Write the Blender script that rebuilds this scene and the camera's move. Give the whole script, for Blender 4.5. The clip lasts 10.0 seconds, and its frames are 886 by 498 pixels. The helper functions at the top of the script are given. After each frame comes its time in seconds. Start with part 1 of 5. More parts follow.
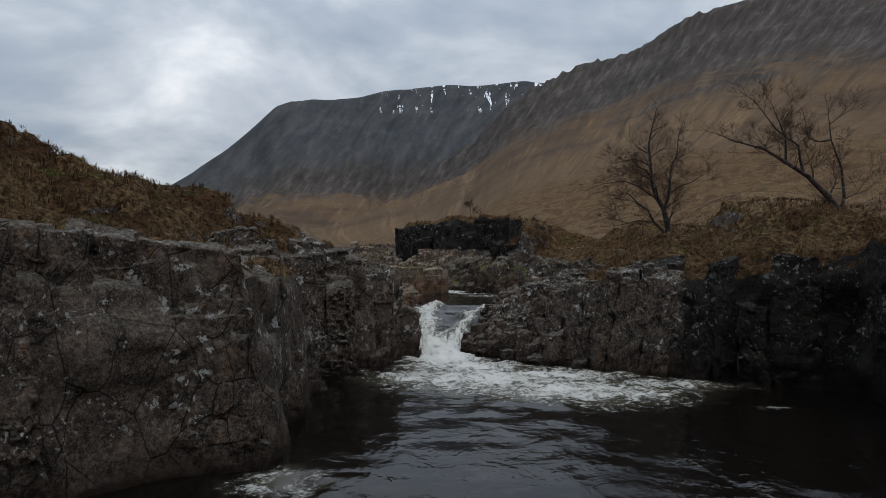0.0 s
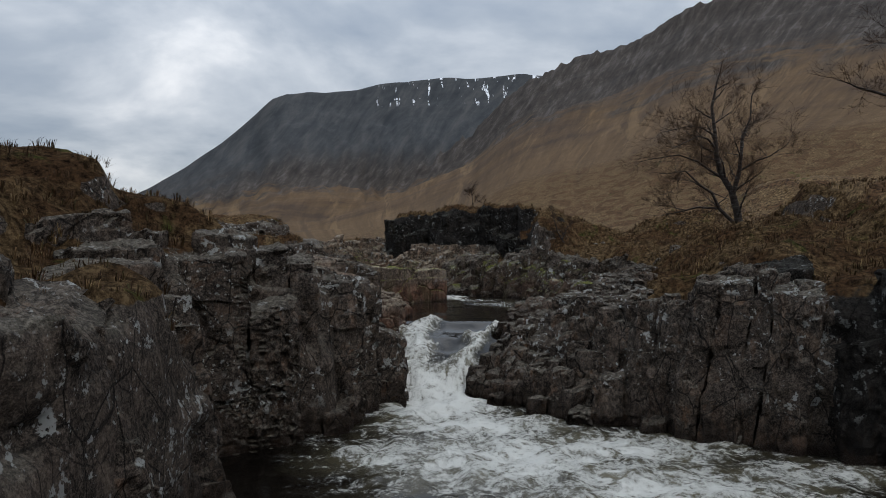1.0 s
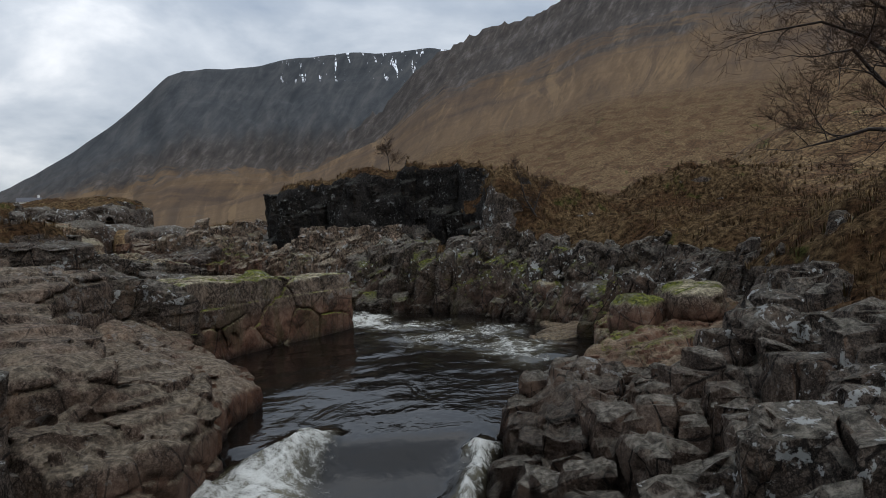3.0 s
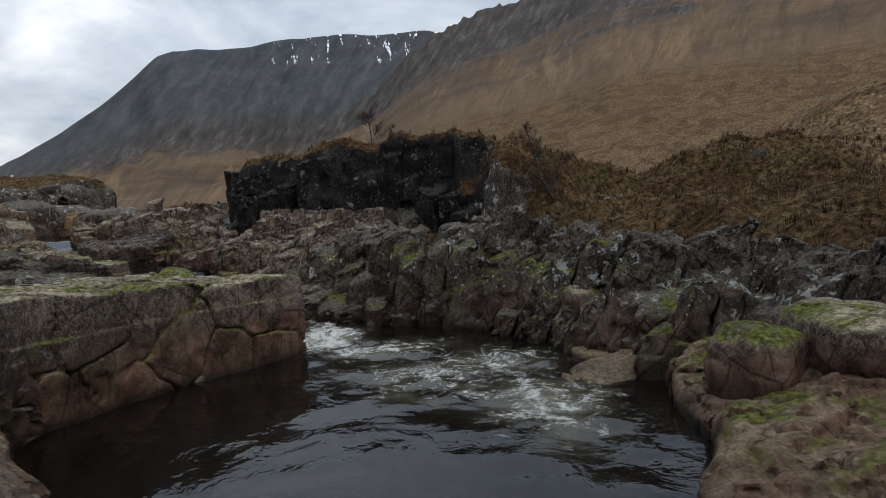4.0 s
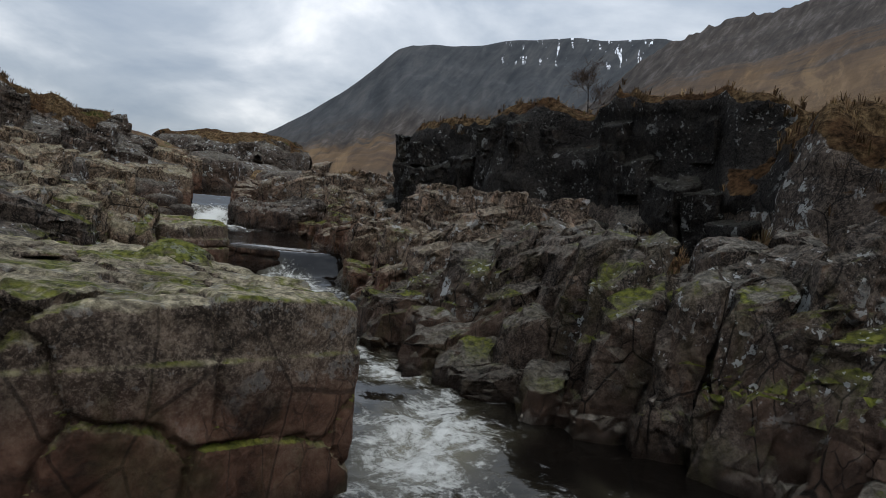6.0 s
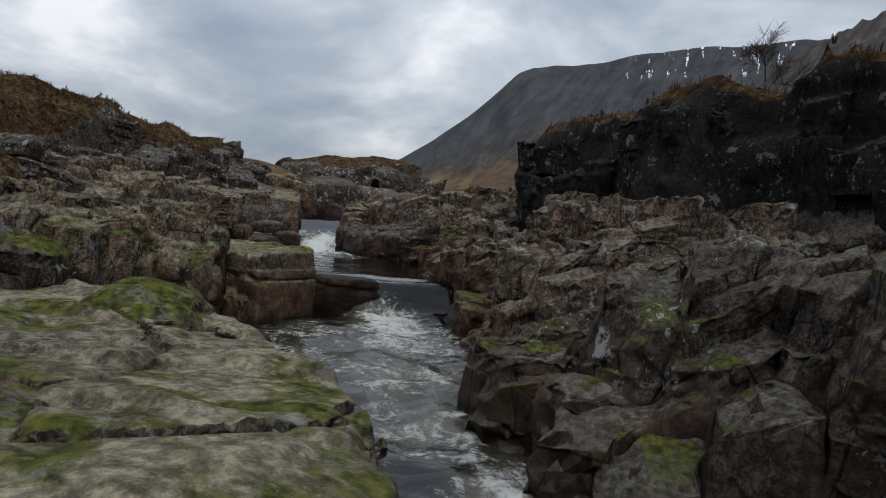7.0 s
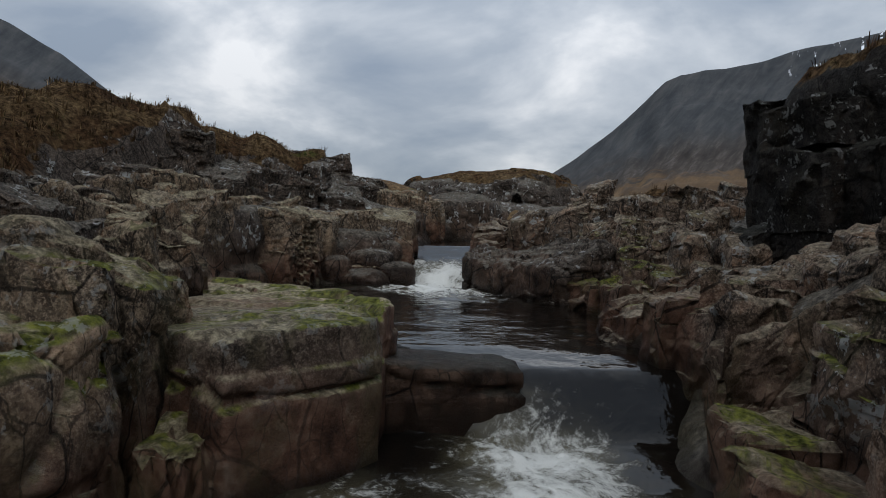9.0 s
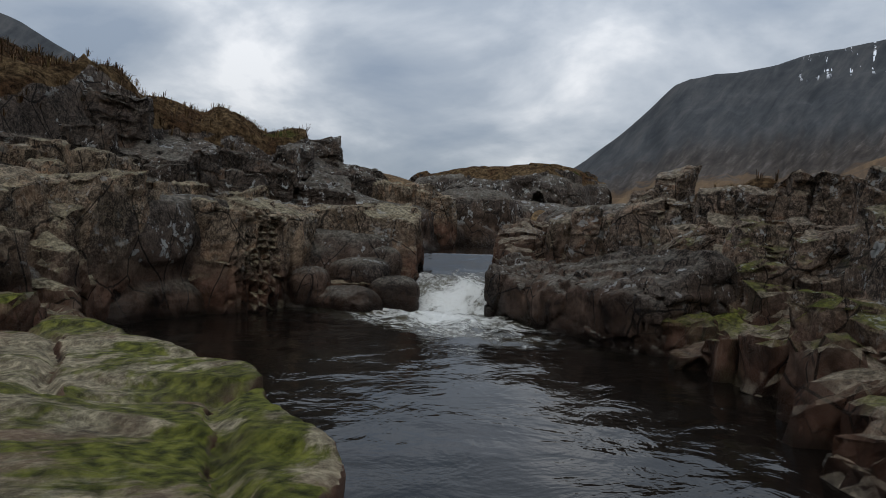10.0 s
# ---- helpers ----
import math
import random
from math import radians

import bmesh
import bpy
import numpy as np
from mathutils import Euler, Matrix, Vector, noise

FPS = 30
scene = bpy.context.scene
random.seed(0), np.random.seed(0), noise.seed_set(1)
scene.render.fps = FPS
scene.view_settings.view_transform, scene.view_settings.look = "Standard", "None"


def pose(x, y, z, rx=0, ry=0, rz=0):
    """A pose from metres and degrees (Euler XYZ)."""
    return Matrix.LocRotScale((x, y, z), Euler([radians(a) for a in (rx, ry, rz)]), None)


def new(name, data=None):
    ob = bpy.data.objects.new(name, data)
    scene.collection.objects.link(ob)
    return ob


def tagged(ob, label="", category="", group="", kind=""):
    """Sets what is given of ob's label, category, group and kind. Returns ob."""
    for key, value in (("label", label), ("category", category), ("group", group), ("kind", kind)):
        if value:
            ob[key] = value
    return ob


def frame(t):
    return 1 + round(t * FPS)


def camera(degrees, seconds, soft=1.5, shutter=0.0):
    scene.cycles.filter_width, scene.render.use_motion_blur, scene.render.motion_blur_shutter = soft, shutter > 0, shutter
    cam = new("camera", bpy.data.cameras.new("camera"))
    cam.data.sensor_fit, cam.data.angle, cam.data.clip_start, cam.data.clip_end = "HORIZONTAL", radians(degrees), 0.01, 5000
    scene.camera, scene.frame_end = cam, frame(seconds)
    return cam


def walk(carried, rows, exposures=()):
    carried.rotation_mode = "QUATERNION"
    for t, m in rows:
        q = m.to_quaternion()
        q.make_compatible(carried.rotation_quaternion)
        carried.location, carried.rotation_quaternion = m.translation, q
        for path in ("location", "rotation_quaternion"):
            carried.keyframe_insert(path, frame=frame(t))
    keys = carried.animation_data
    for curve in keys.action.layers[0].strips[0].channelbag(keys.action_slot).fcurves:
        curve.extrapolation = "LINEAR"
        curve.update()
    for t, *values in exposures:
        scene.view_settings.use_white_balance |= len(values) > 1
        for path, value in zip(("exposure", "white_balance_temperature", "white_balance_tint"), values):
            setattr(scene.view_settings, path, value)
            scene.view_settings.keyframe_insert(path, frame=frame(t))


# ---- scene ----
cam = camera(70.0, 10.0, soft=0.9)
# seconds, x, y, z, yaw, pitch, roll
PATH = [
    (0, 1.667, -0.989, 3.859, 2.24, 0.83, -0.13),
    (0.5, 1.524, 3.089, 3.960, 2.28, 0.80, 0.25),
    (1, 1.364, 7.024, 4.051, 2.00, 0.27, -0.14),
    (1.5, 1.189, 10.910, 4.129, -0.21, 0.20, -3.67),
    (2, 1.123, 14.719, 4.198, -3.35, -0.27, -4.86),
    (2.5, 1.199, 18.168, 4.282, -4.48, -0.94, -3.49),
    (2.7, 1.230, 19.416, 4.305, -4.97, -1.26, -3.02),
    (3.8, 1.798, 25.330, 4.332, -6.20, -3.39, -2.60),
    (4, 1.884, 26.302, 4.297, -6.16, -3.35, -2.24),
    (4.5, 2.074, 28.479, 4.239, -4.59, -3.75, 0.33),
    (5, 2.177, 30.579, 4.162, -0.79, -3.90, 3.25),
    (5.5, 2.191, 32.489, 4.068, 5.07, -3.84, 5.92),
    (5.7, 2.158, 33.172, 4.029, 7.74, -3.79, 6.22),
    (6.8, 1.298, 36.878, 3.894, 20.92, -2.58, 4.02),
    (7, 1.061, 37.571, 3.853, 23.03, -2.47, 4.05),
    (7.5, 0.396, 39.130, 3.799, 27.60, -1.31, 3.39),
    (8, -0.322, 40.591, 3.800, 32.06, -1.09, 2.96),
    (8.5, -1.210, 42.128, 3.823, 35.03, -1.13, 1.67),
    (9, -2.396, 43.920, 3.825, 36.20, -1.09, 1.58),
    (9.5, -3.927, 45.864, 3.910, 36.75, -0.86, 2.13),
    (10, -5.492, 47.830, 3.889, 36.76, -0.92, 2.20),
]
walk(cam, [(t, pose(x, y, z, 0, 0, yaw) @ pose(0, 0, 0, 90 + pitch, 0, 0) @ pose(0, 0, 0, 0, 0, roll))
           for t, x, y, z, yaw, pitch, roll in PATH], exposures=[(0.0, 0.0), (2.5, 0.1), (4.0, 0.3), (5.2, 0.35), (6.9, 0.05), (8.0, -0.05), (10.0, -0.06)])

# ------------------------------------------------------------------ light
SUN_EL, SUN_AZ = radians(48), radians(150)


def make_world():
    world = bpy.data.worlds.new("overcast_sky")
    scene.world = world
    world.use_nodes = True
    nt = world.node_tree
    nt.nodes.clear()
    N, L = nt.nodes.new, nt.links.new
    out, bg = N("ShaderNodeOutputWorld"), N("ShaderNodeBackground")
    sky = N("ShaderNodeTexSky")
    sky.sky_type, sky.sun_disc = "NISHITA", False
    sky.sun_elevation, sky.sun_rotation = SUN_EL, SUN_AZ
    gain = N("ShaderNodeVectorMath")
    gain.operation = "SCALE"
    gain.inputs["Scale"].default_value = 0.10
    L(sky.outputs[0], gain.inputs[0])
    tc = N("ShaderNodeTexCoord")
    sep = N("ShaderNodeSeparateXYZ")
    L(tc.outputs["Generated"], sep.inputs[0])
    # clouds lie in a flat layer: divide by height
    zz = N("ShaderNodeMath"); zz.operation = "MAXIMUM"; zz.inputs[1].default_value = 0.0
    L(sep.outputs[2], zz.inputs[0])
    za = N("ShaderNodeMath"); za.operation = "ADD"; za.inputs[1].default_value = 0.34
    L(zz.outputs[0], za.inputs[0])
    dx = N("ShaderNodeMath"); dx.operation = "DIVIDE"
    dy = N("ShaderNodeMath"); dy.operation = "DIVIDE"
    L(sep.outputs[0], dx.inputs[0]); L(za.outputs[0], dx.inputs[1])
    L(sep.outputs[1], dy.inputs[0]); L(za.outputs[0], dy.inputs[1])
    com = N("ShaderNodeCombineXYZ")
    L(dx.outputs[0], com.inputs[0]); L(dy.outputs[0], com.inputs[1])
    big = N("ShaderNodeTexNoise")
    big.inputs["Scale"].default_value = 1.7
    big.inputs["Detail"].default_value = 7.0
    big.inputs["Roughness"].default_value = 0.52
    big.inputs["Distortion"].default_value = 0.25
    L(com.outputs[0], big.inputs["Vector"])
    ramp = N("ShaderNodeValToRGB")
    e = ramp.color_ramp.elements
    e[0].position, e[0].color = 0.36, (0.30, 0.36, 0.45, 1)
    e[1].position, e[1].color = 0.66, (0.92, 0.94, 0.97, 1)
    m = e.new(0.47); m.color = (0.42, 0.475, 0.55, 1)
    m = e.new(0.57); m.color = (0.62, 0.665, 0.725, 1)
    L(big.outputs["Fac"], ramp.inputs[0])
    mix = N("ShaderNodeMix"); mix.data_type = "RGBA"
    mix.inputs[0].default_value = 0.9
    L(gain.outputs[0], mix.inputs[6]); L(ramp.outputs[0], mix.inputs[7])
    over = N("ShaderNodeMath"); over.operation = "MULTIPLY_ADD"
    over.inputs[1].default_value, over.inputs[2].default_value = 1.2, 0.72
    L(zz.outputs[0], over.inputs[0])
    L(mix.outputs[2], bg.inputs[0])
    L(over.outputs[0], bg.inputs[1])
    L(bg.outputs[0], out.inputs[0])


make_world()
sun_data = bpy.data.lights.new("sun", "SUN")
sun_data.energy, sun_data.angle, sun_data.color = 0.5, radians(30), (1.0, 0.96, 0.9)
sun = new("sun", sun_data)
sun.rotation_euler = (radians(90) - SUN_EL, 0, math.pi - SUN_AZ)


# ------------------------------------------------------------------ noise
def hash01(ix, iy, iz, seed=0):
    h = (ix.astype(np.int64) * 374761393 + iy.astype(np.int64) * 668265263 + iz.astype(np.int64) * 2147483647 + seed * 974634777) & 0xFFFFFFFF
    h = ((h ^ (h >> 13)) * 1274126177) & 0xFFFFFFFF
    h = ((h ^ (h >> 16)) * 2246822519) & 0xFFFFFFFF
    return ((h ^ (h >> 15)) & 0xFFFFFF).astype(np.float32) / 16777215.0


def vnoise(x, y, z=None, seed=0):
    """Smooth lattice noise, about -1 to 1."""
    x, y = np.asarray(x, np.float64), np.asarray(y, np.float64)
    z = np.zeros_like(x) if z is None else np.asarray(z, np.float64)
    x, y, z = np.broadcast_arrays(x, y, z)
    fx, fy, fz = np.floor(x), np.floor(y), np.floor(z)
    tx, ty, tz = x - fx, y - fy, z - fz
    tx, ty, tz = (t * t * (3 - 2 * t) for t in (tx, ty, tz))
    ix, iy, iz = fx.astype(np.int64), fy.astype(np.int64), fz.astype(np.int64)
    total = 0.0
    for a in (0, 1):
        for b in (0, 1):
            for c in (0, 1):
                w = (tx if a else 1 - tx) * (ty if b else 1 - ty) * (tz if c else 1 - tz)
                total = total + w * hash01(ix + a, iy + b, iz + c, seed)
    return (total * 2 - 1).astype(np.float32)


def fbm(x, y, z=None, seed=0, octaves=4, gain=0.5):
    total, amp, f = 0.0, 1.0, 1.0
    for o in range(octaves):
        total = total + amp * vnoise(np.asarray(x) * f + 17.3 * o, np.asarray(y) * f - 9.1 * o, None if z is None else np.asarray(z) * f + 5.7 * o, seed + o)
        amp, f = amp * gain, f * 2.03
    return total


def step01(a, b, v):
    t = np.clip((v - a) / (b - a), 0, 1)
    return t * t * (3 - 2 * t)


# ------------------------------------------------------------------ the plan
# banks at the water's edge, walking upstream
WEST = [(-9.0, -30.0), (-8.5, -8.0), (-6.5, 7.0), (-3.6, 9.6), (-1.9, 10.8), (-2.2, 14.0), (-2.6, 17.4), (-4.2, 18.8), (-3.3, 19.7), (-1.5, 20.9),
        (-1.2, 22.6), (-0.3, 24.1), (-0.9, 26.0), (-1.5, 28.3), (-0.9, 30.2), (-0.8, 31.6), (-2.2, 33.6), (-2.7, 34.6), (-1.5, 36.6), (0.4, 38.9),
        (-0.1, 39.65), (-0.95, 40.55), (-1.9, 41.2), (-3.0, 41.7), (-4.7, 42.2), (-6.0, 43.4), (-6.9, 44.8), (-6.6, 46.1), (-6.3, 48.1), (-7.3, 49.5), (-8.4, 50.3),
        (-10.3, 50.75), (-12.6, 50.8), (-14.4, 51.6), (-14.9, 53.6), (-15.0, 55.8), (-14.4, 57.2), (-14.25, 58.4), (-16.4, 62.4), (-19.5, 67.0), (-19.8, 72.0)]
EAST = [(26.0, -30.0), (20.0, -6.0), (13.2, 8.0), (12.3, 15.6), (12.5, 17.5), (10.6, 18.2), (8.6, 19.3), (7.0, 20.2), (5.0, 21.6), (3.2, 22.7),
        (1.5, 24.8), (2.0, 27.0), (2.5, 29.2), (3.3, 30.2), (4.7, 31.3), (5.45, 32.7), (6.1, 35.0), (5.6, 36.6), (5.4, 37.8), (4.8, 39.3), (3.4, 40.6),
        (2.1, 41.2), (0.9, 42.1), (-0.7, 43.1), (-1.5, 44.2), (-2.3, 46.2), (-3.1, 48.4), (-4.3, 49.8), (-5.1, 51.0), (-6.1, 52.4), (-7.2, 54.6),
        (-8.1, 56.3), (-10.0, 57.3), (-12.3, 58.7), (-14.2, 62.0), (-16.6, 66.5), (-16.0, 72.0)]
RIVER = np.array(WEST + EAST[::-1])
# the stream's middle line with the level of its water
COURSE = [(4, -30, 0), (3, 8, 0), (3, 18, 0), (0.6, 24.2, 0), (0.55, 24.9, 0.12), (0.7, 26.1, 1.0), (0.9, 27.4, 1.42), (1.0, 29.4, 1.58), (1.4, 33, 1.62), (1.9, 38, 1.62),
          (1.3, 40.6, 1.64), (-0.2, 42.4, 1.68), (-1.0, 43.4, 1.70), (-3.4, 46, 1.74), (-4.9, 48.6, 1.78), (-5.36, 49.52, 1.80), (-5.80, 50.12, 2.38), (-6.2, 50.9, 2.44), (-11, 55, 2.46), (-13.0, 58.2, 2.48),
          (-13.6, 59.3, 3.05), (-14.5, 60.7, 3.54), (-17.3, 65.2, 3.60), (-18, 72, 3.7)]


def segments(points, closed):
    p = np.asarray(points, float)
    return p, (np.roll(p, -1, 0) if closed else None)


def river_distance(x, y):
    """Metres from the water's edge: over land positive, over water negative."""
    a, b = segments(RIVER, True)
    best = np.full(x.shape, 1e9)
    inside = np.zeros(x.shape, bool)
    for (ax, ay), (bx, by) in zip(a, b):
        ex, ey = bx - ax, by - ay
        t = np.clip(((x - ax) * ex + (y - ay) * ey) / (ex * ex + ey * ey + 1e-9), 0, 1)
        best = np.minimum(best, (x - ax - t * ex) ** 2 + (y - ay - t * ey) ** 2)
        if abs(ey) > 1e-9:
            inside ^= ((ay > y) != (by > y)) & (x < ax + (y - ay) / ey * ex)
    d = np.sqrt(best)
    return np.where(inside, -d, d)


def water_level(x, y):
    c = np.array(COURSE, float)
    best, level = np.full(np.shape(x), 1e9), np.zeros(np.shape(x))
    for (ax, ay, az), (bx, by, bz) in zip(c[:-1], c[1:]):
        ex, ey = bx - ax, by - ay
        t = np.clip(((x - ax) * ex + (y - ay) * ey) / (ex * ex + ey * ey), 0, 1)
        d = (x - ax - t * ex) ** 2 + (y - ay - t * ey) ** 2
        near = d < best
        best, level = np.where(near, d, best), np.where(near, az + t * (bz - az), level)
    return level


# heights of the rock and turf along both banks
TOPS_WEST = [(-12, -6, 5.5), (-8, 7.5, 4.2), (-4.0, 11.2, 3.85), (-6.2, 11.6, 4.35), (-3.8, 16, 3.5), (-4.6, 20.5, 4.1), (-5.0, 20.9, 4.7), (-5.8, 21.3, 5.2), (-7.2, 20.6, 6.1), (-2.6, 21.8, 3.7), (-2, 24.5, 3.2),
             (-3.2, 28, 3.4), (-1.6, 29, 2.2), (-3, 32.5, 3.5), (-4, 37, 3.6), (-0.9, 36.9, 3.35), (0, 39.8, 3.0), (-2.4, 41.3, 2.9), (-3.6, 40.0, 3.4),
             (-5.8, 42.4, 3.9), (-6.6, 45.2, 3.2), (-7.7, 44.2, 3.95), (-8.3, 45.8, 4.0), (-9.2, 47.2, 3.95), (-7.3, 48.2, 3.0), (-9.5, 50, 3.05)]
TOPS_WEST2 = [(-9.5, 45, 4.1), (-11.5, 50.5, 3.2), (-15.8, 53.5, 4.9), (-16.2, 58, 4.4), (-18.5, 63, 5.2), (-22.6, 58.4, 7.3), (-22.2, 53.5, 7.7), (-20.7, 61.2, 6.9), (-14, 46, 5.2), (-8, 38, 4.8),
              (-8.5, 28, 4.6), (-9.5, 18.5, 6.6), (-13, 18, 8.1), (-30, 58, 9.3), (-29, 64, 8.4), (-28.3, 70, 7.8), (-24, 48, 8.2), (-18, 36, 6.8), (-20, 20, 9.5), (-22, 68, 5.8)]
TOPS_EAST = [(10.5, 19.5, 3.5), (12.5, 20.5, 4.2), (8.4, 21.3, 3.5), (5.5, 23.6, 2.6), (4.2, 25.3, 2.7), (3.0, 26.4, 2.0), (3.8, 29.5, 2.6), (7.0, 28.4, 3.2), (10, 25, 4.2),
             (11.7, 33.2, 4.3), (12.2, 31.5, 5.2), (15.5, 24.5, 5.9), (17, 15, 5.5), (7.6, 34.2, 2.4), (8.8, 36.8, 3.2), (7.0, 40, 3.3), (5.7, 42.4, 4.0), (4.2, 41.2, 3.5),
             (2.2, 45.5, 3.2), (7.7, 45, 3.9)]
TOPS_EAST2 = [(0, 46.3, 3.0), (-1.3, 48.8, 3.8), (-1.7, 51.4, 4.3), (-2.0, 47.6, 3.0), (0.8, 49.2, 4.5), (0.6, 53, 5.0), (-3.6, 50.4, 2.95), (-5.4, 54, 3.0), (-5.8, 58.5, 4.7), (-8.5, 61, 5.0), (-5.0, 61, 5.2), (-4.6, 56.6, 4.5),
              (-9, 58.6, 3.9), (-7.0, 56, 2.9), (-11.5, 60.8, 4.1), (-15, 66, 4.2), (-6, 66, 4.6), (12, 42, 4.6), (18, 34, 7.0), (22, 24, 8.0), (16, 48, 6.4), (24, 50, 9.0), (4, 62, 6.0), (-12, 75, 5.0)]


def tops(x, y):
    a = np.array(TOPS_WEST + TOPS_WEST2 + TOPS_EAST + TOPS_EAST2)
    num, den = 0.0, 0.0
    for px, py, pz in a:
        w = 1.0 / (((x - px) ** 2 + (y - py) ** 2) + 0.25) ** 1.7
        num, den = num + w * pz, den + w
    return num / den


def polygon_distance(points, x, y):
    p = np.array(points, float)
    q = np.roll(p, -1, 0)
    best, inside = np.full(x.shape, 1e9), np.zeros(x.shape, bool)
    for (ax, ay), (bx, by) in zip(p, q):
        ex, ey = bx - ax, by - ay
        t = np.clip(((x - ax) * ex + (y - ay) * ey) / (ex * ex + ey * ey), 0, 1)
        best = np.minimum(best, (x - ax - t * ex) ** 2 + (y - ay - t * ey) ** 2)
        if abs(ey) > 1e-9:
            inside ^= ((ay > y) != (by > y)) & (x < ax + (y - ay) / ey * ex)
    return np.where(inside, -1, 1) * np.sqrt(best)


KNOLL = [(-4.4, 56.6), (-1.2, 53.6), (1.5, 51.6), (4.0, 49.3), (6.6, 47.0), (10.5, 47.5), (13, 53), (8, 60), (0, 63), (-4.4, 60.5)]
# places where the bank is a slope and not a wall: x, y, reach, width of the slope
GENTLE = [(3.6, 24.0, 2.6, 2.6), (2.8, 27.5, 1.6, 1.6), (-1.6, 27.0, 2.2, 1.5), (-1.6, 31.0, 1.8, 2.2), (5.6, 34.5, 2.2, 2.2), (-1.2, 46.0, 2.4, 1.7), (-3.4, 50.0, 2.0, 1.3), (-6.0, 53.0, 2.0, 1.2),
          (1.0, 43.6, 2.2, 1.6), (-15.2, 56.3, 1.2, 1.5)]

# water-worn rocks that stand out from the banks, in plan
PINK_BLOCK = [(-2.7, 34.5), (-1.5, 36.6), (0.5, 38.95), (0.2, 39.5), (-0.25, 40.05), (-0.77, 40.47), (-1.4, 40.8), (-2.05, 41.18), (-2.8, 41.45), (-3.7, 41.1), (-4.6, 38.5), (-4.4, 35.8)]
SQUARE_BLOCK = [(-7.5, 46.7), (-6.3, 46.75), (-6.25, 48.15), (-7.3, 49.5), (-8.4, 50.2), (-10.3, 50.65), (-12.4, 50.6), (-11.2, 49.2), (-9.4, 48.0)]
FALL_BLOCK = [(-12.3, 58.5), (-10.2, 57.1), (-8.2, 56.2), (-7.5, 57.2), (-9.6, 59.4), (-12.4, 60.2)]
RED_LEDGE = [(3.9, 30.4), (4.8, 31.35), (5.5, 32.7), (5.65, 33.8), (6.2, 35.1), (7.6, 35.0), (8.3, 33.5), (8.4, 31.5), (6.6, 29.4), (4.8, 29.2)]
LIP_SLAB = [(-0.75, 31.4), (-0.95, 29.8), (-2.2, 29.9), (-3.6, 31.2), (-3.4, 33.6), (-2.3, 33.6)]
LEDGE = [(-6.85, 48.5), (-6.0, 49.35), (-5.65, 49.8), (-6.2, 50.7), (-7.6, 50.2), (-7.7, 49.2)]
SHELF_SLAB = [(-1.75, 28.5), (-2.3, 29.7), (-3.75, 31.1), (-3.7, 33.4), (-6.2, 33.8), (-6.6, 31.0), (-4.6, 28.8), (-2.7, 27.7)]
BRINK_SLAB = [(-0.75, 27.6), (-0.7, 28.9), (-1.0, 29.7), (-2.2, 29.7), (-1.8, 28.4), (-2.5, 27.6), (-1.6, 26.9)]
WORN_PLANS = [PINK_BLOCK, SQUARE_BLOCK, FALL_BLOCK, RED_LEDGE, LIP_SLAB, SHELF_SLAB, BRINK_SLAB, LEDGE]

# skyline seen from the gorge: bearing (to the west of +y), degrees above level, distance
HILL_EAST = [(-180, 10, 900), (-120, 17, 700), (-60, 21, 600), (-35, 20.5, 640), (-24, 20.7, 700), (-20.5, 20.4, 720), (-18.3, 19.7, 740), (-15.5, 18.3, 760), (-9.3, 16.7, 820), (-6.3, 15.7, 860), (-3.2, 13.3, 920),
             (-0.7, 10.6, 980), (6.5, 6.6, 1150), (15, 3.0, 1300), (25, 1.2, 1300), (180, 10, 900)]
PEAK_NORTH = [(-30, 9, 1900), (-12, 15.0, 1950), (-5.3, 15.5, 1900), (4.5, 15.45, 1850), (10.6, 14.6, 1800), (16, 13.85, 1750), (17.4, 13.2, 1750), (21.2, 9.5, 1750), (26.5, 5.7, 1800), (31, 3.2, 1900), (36, 0.5, 2000)]
PEAK_WEST = [(50, 0.5, 1500), (58, 6.5, 1500), (62, 9.6, 1500), (64, 11, 1500), (66.7, 12.9, 1500), (70, 14.3, 1500), (76, 16, 1500), (95, 17, 1400), (130, 15, 1300), (170, 8, 1200)]


def massif(table, bearing, r, power):
    a = np.array(table, float)
    el = np.interp(bearing, a[:, 0], a[:, 1], left=-2, right=-2)
    rc = np.interp(bearing, a[:, 0], a[:, 2])
    peak = rc * np.tan(np.radians(el))
    s = r / rc
    return np.where(s < 1, peak * np.clip(s, 0, 1) ** power, peak * np.clip(1.0 - 0.35 * (s - 1), 0, 1))


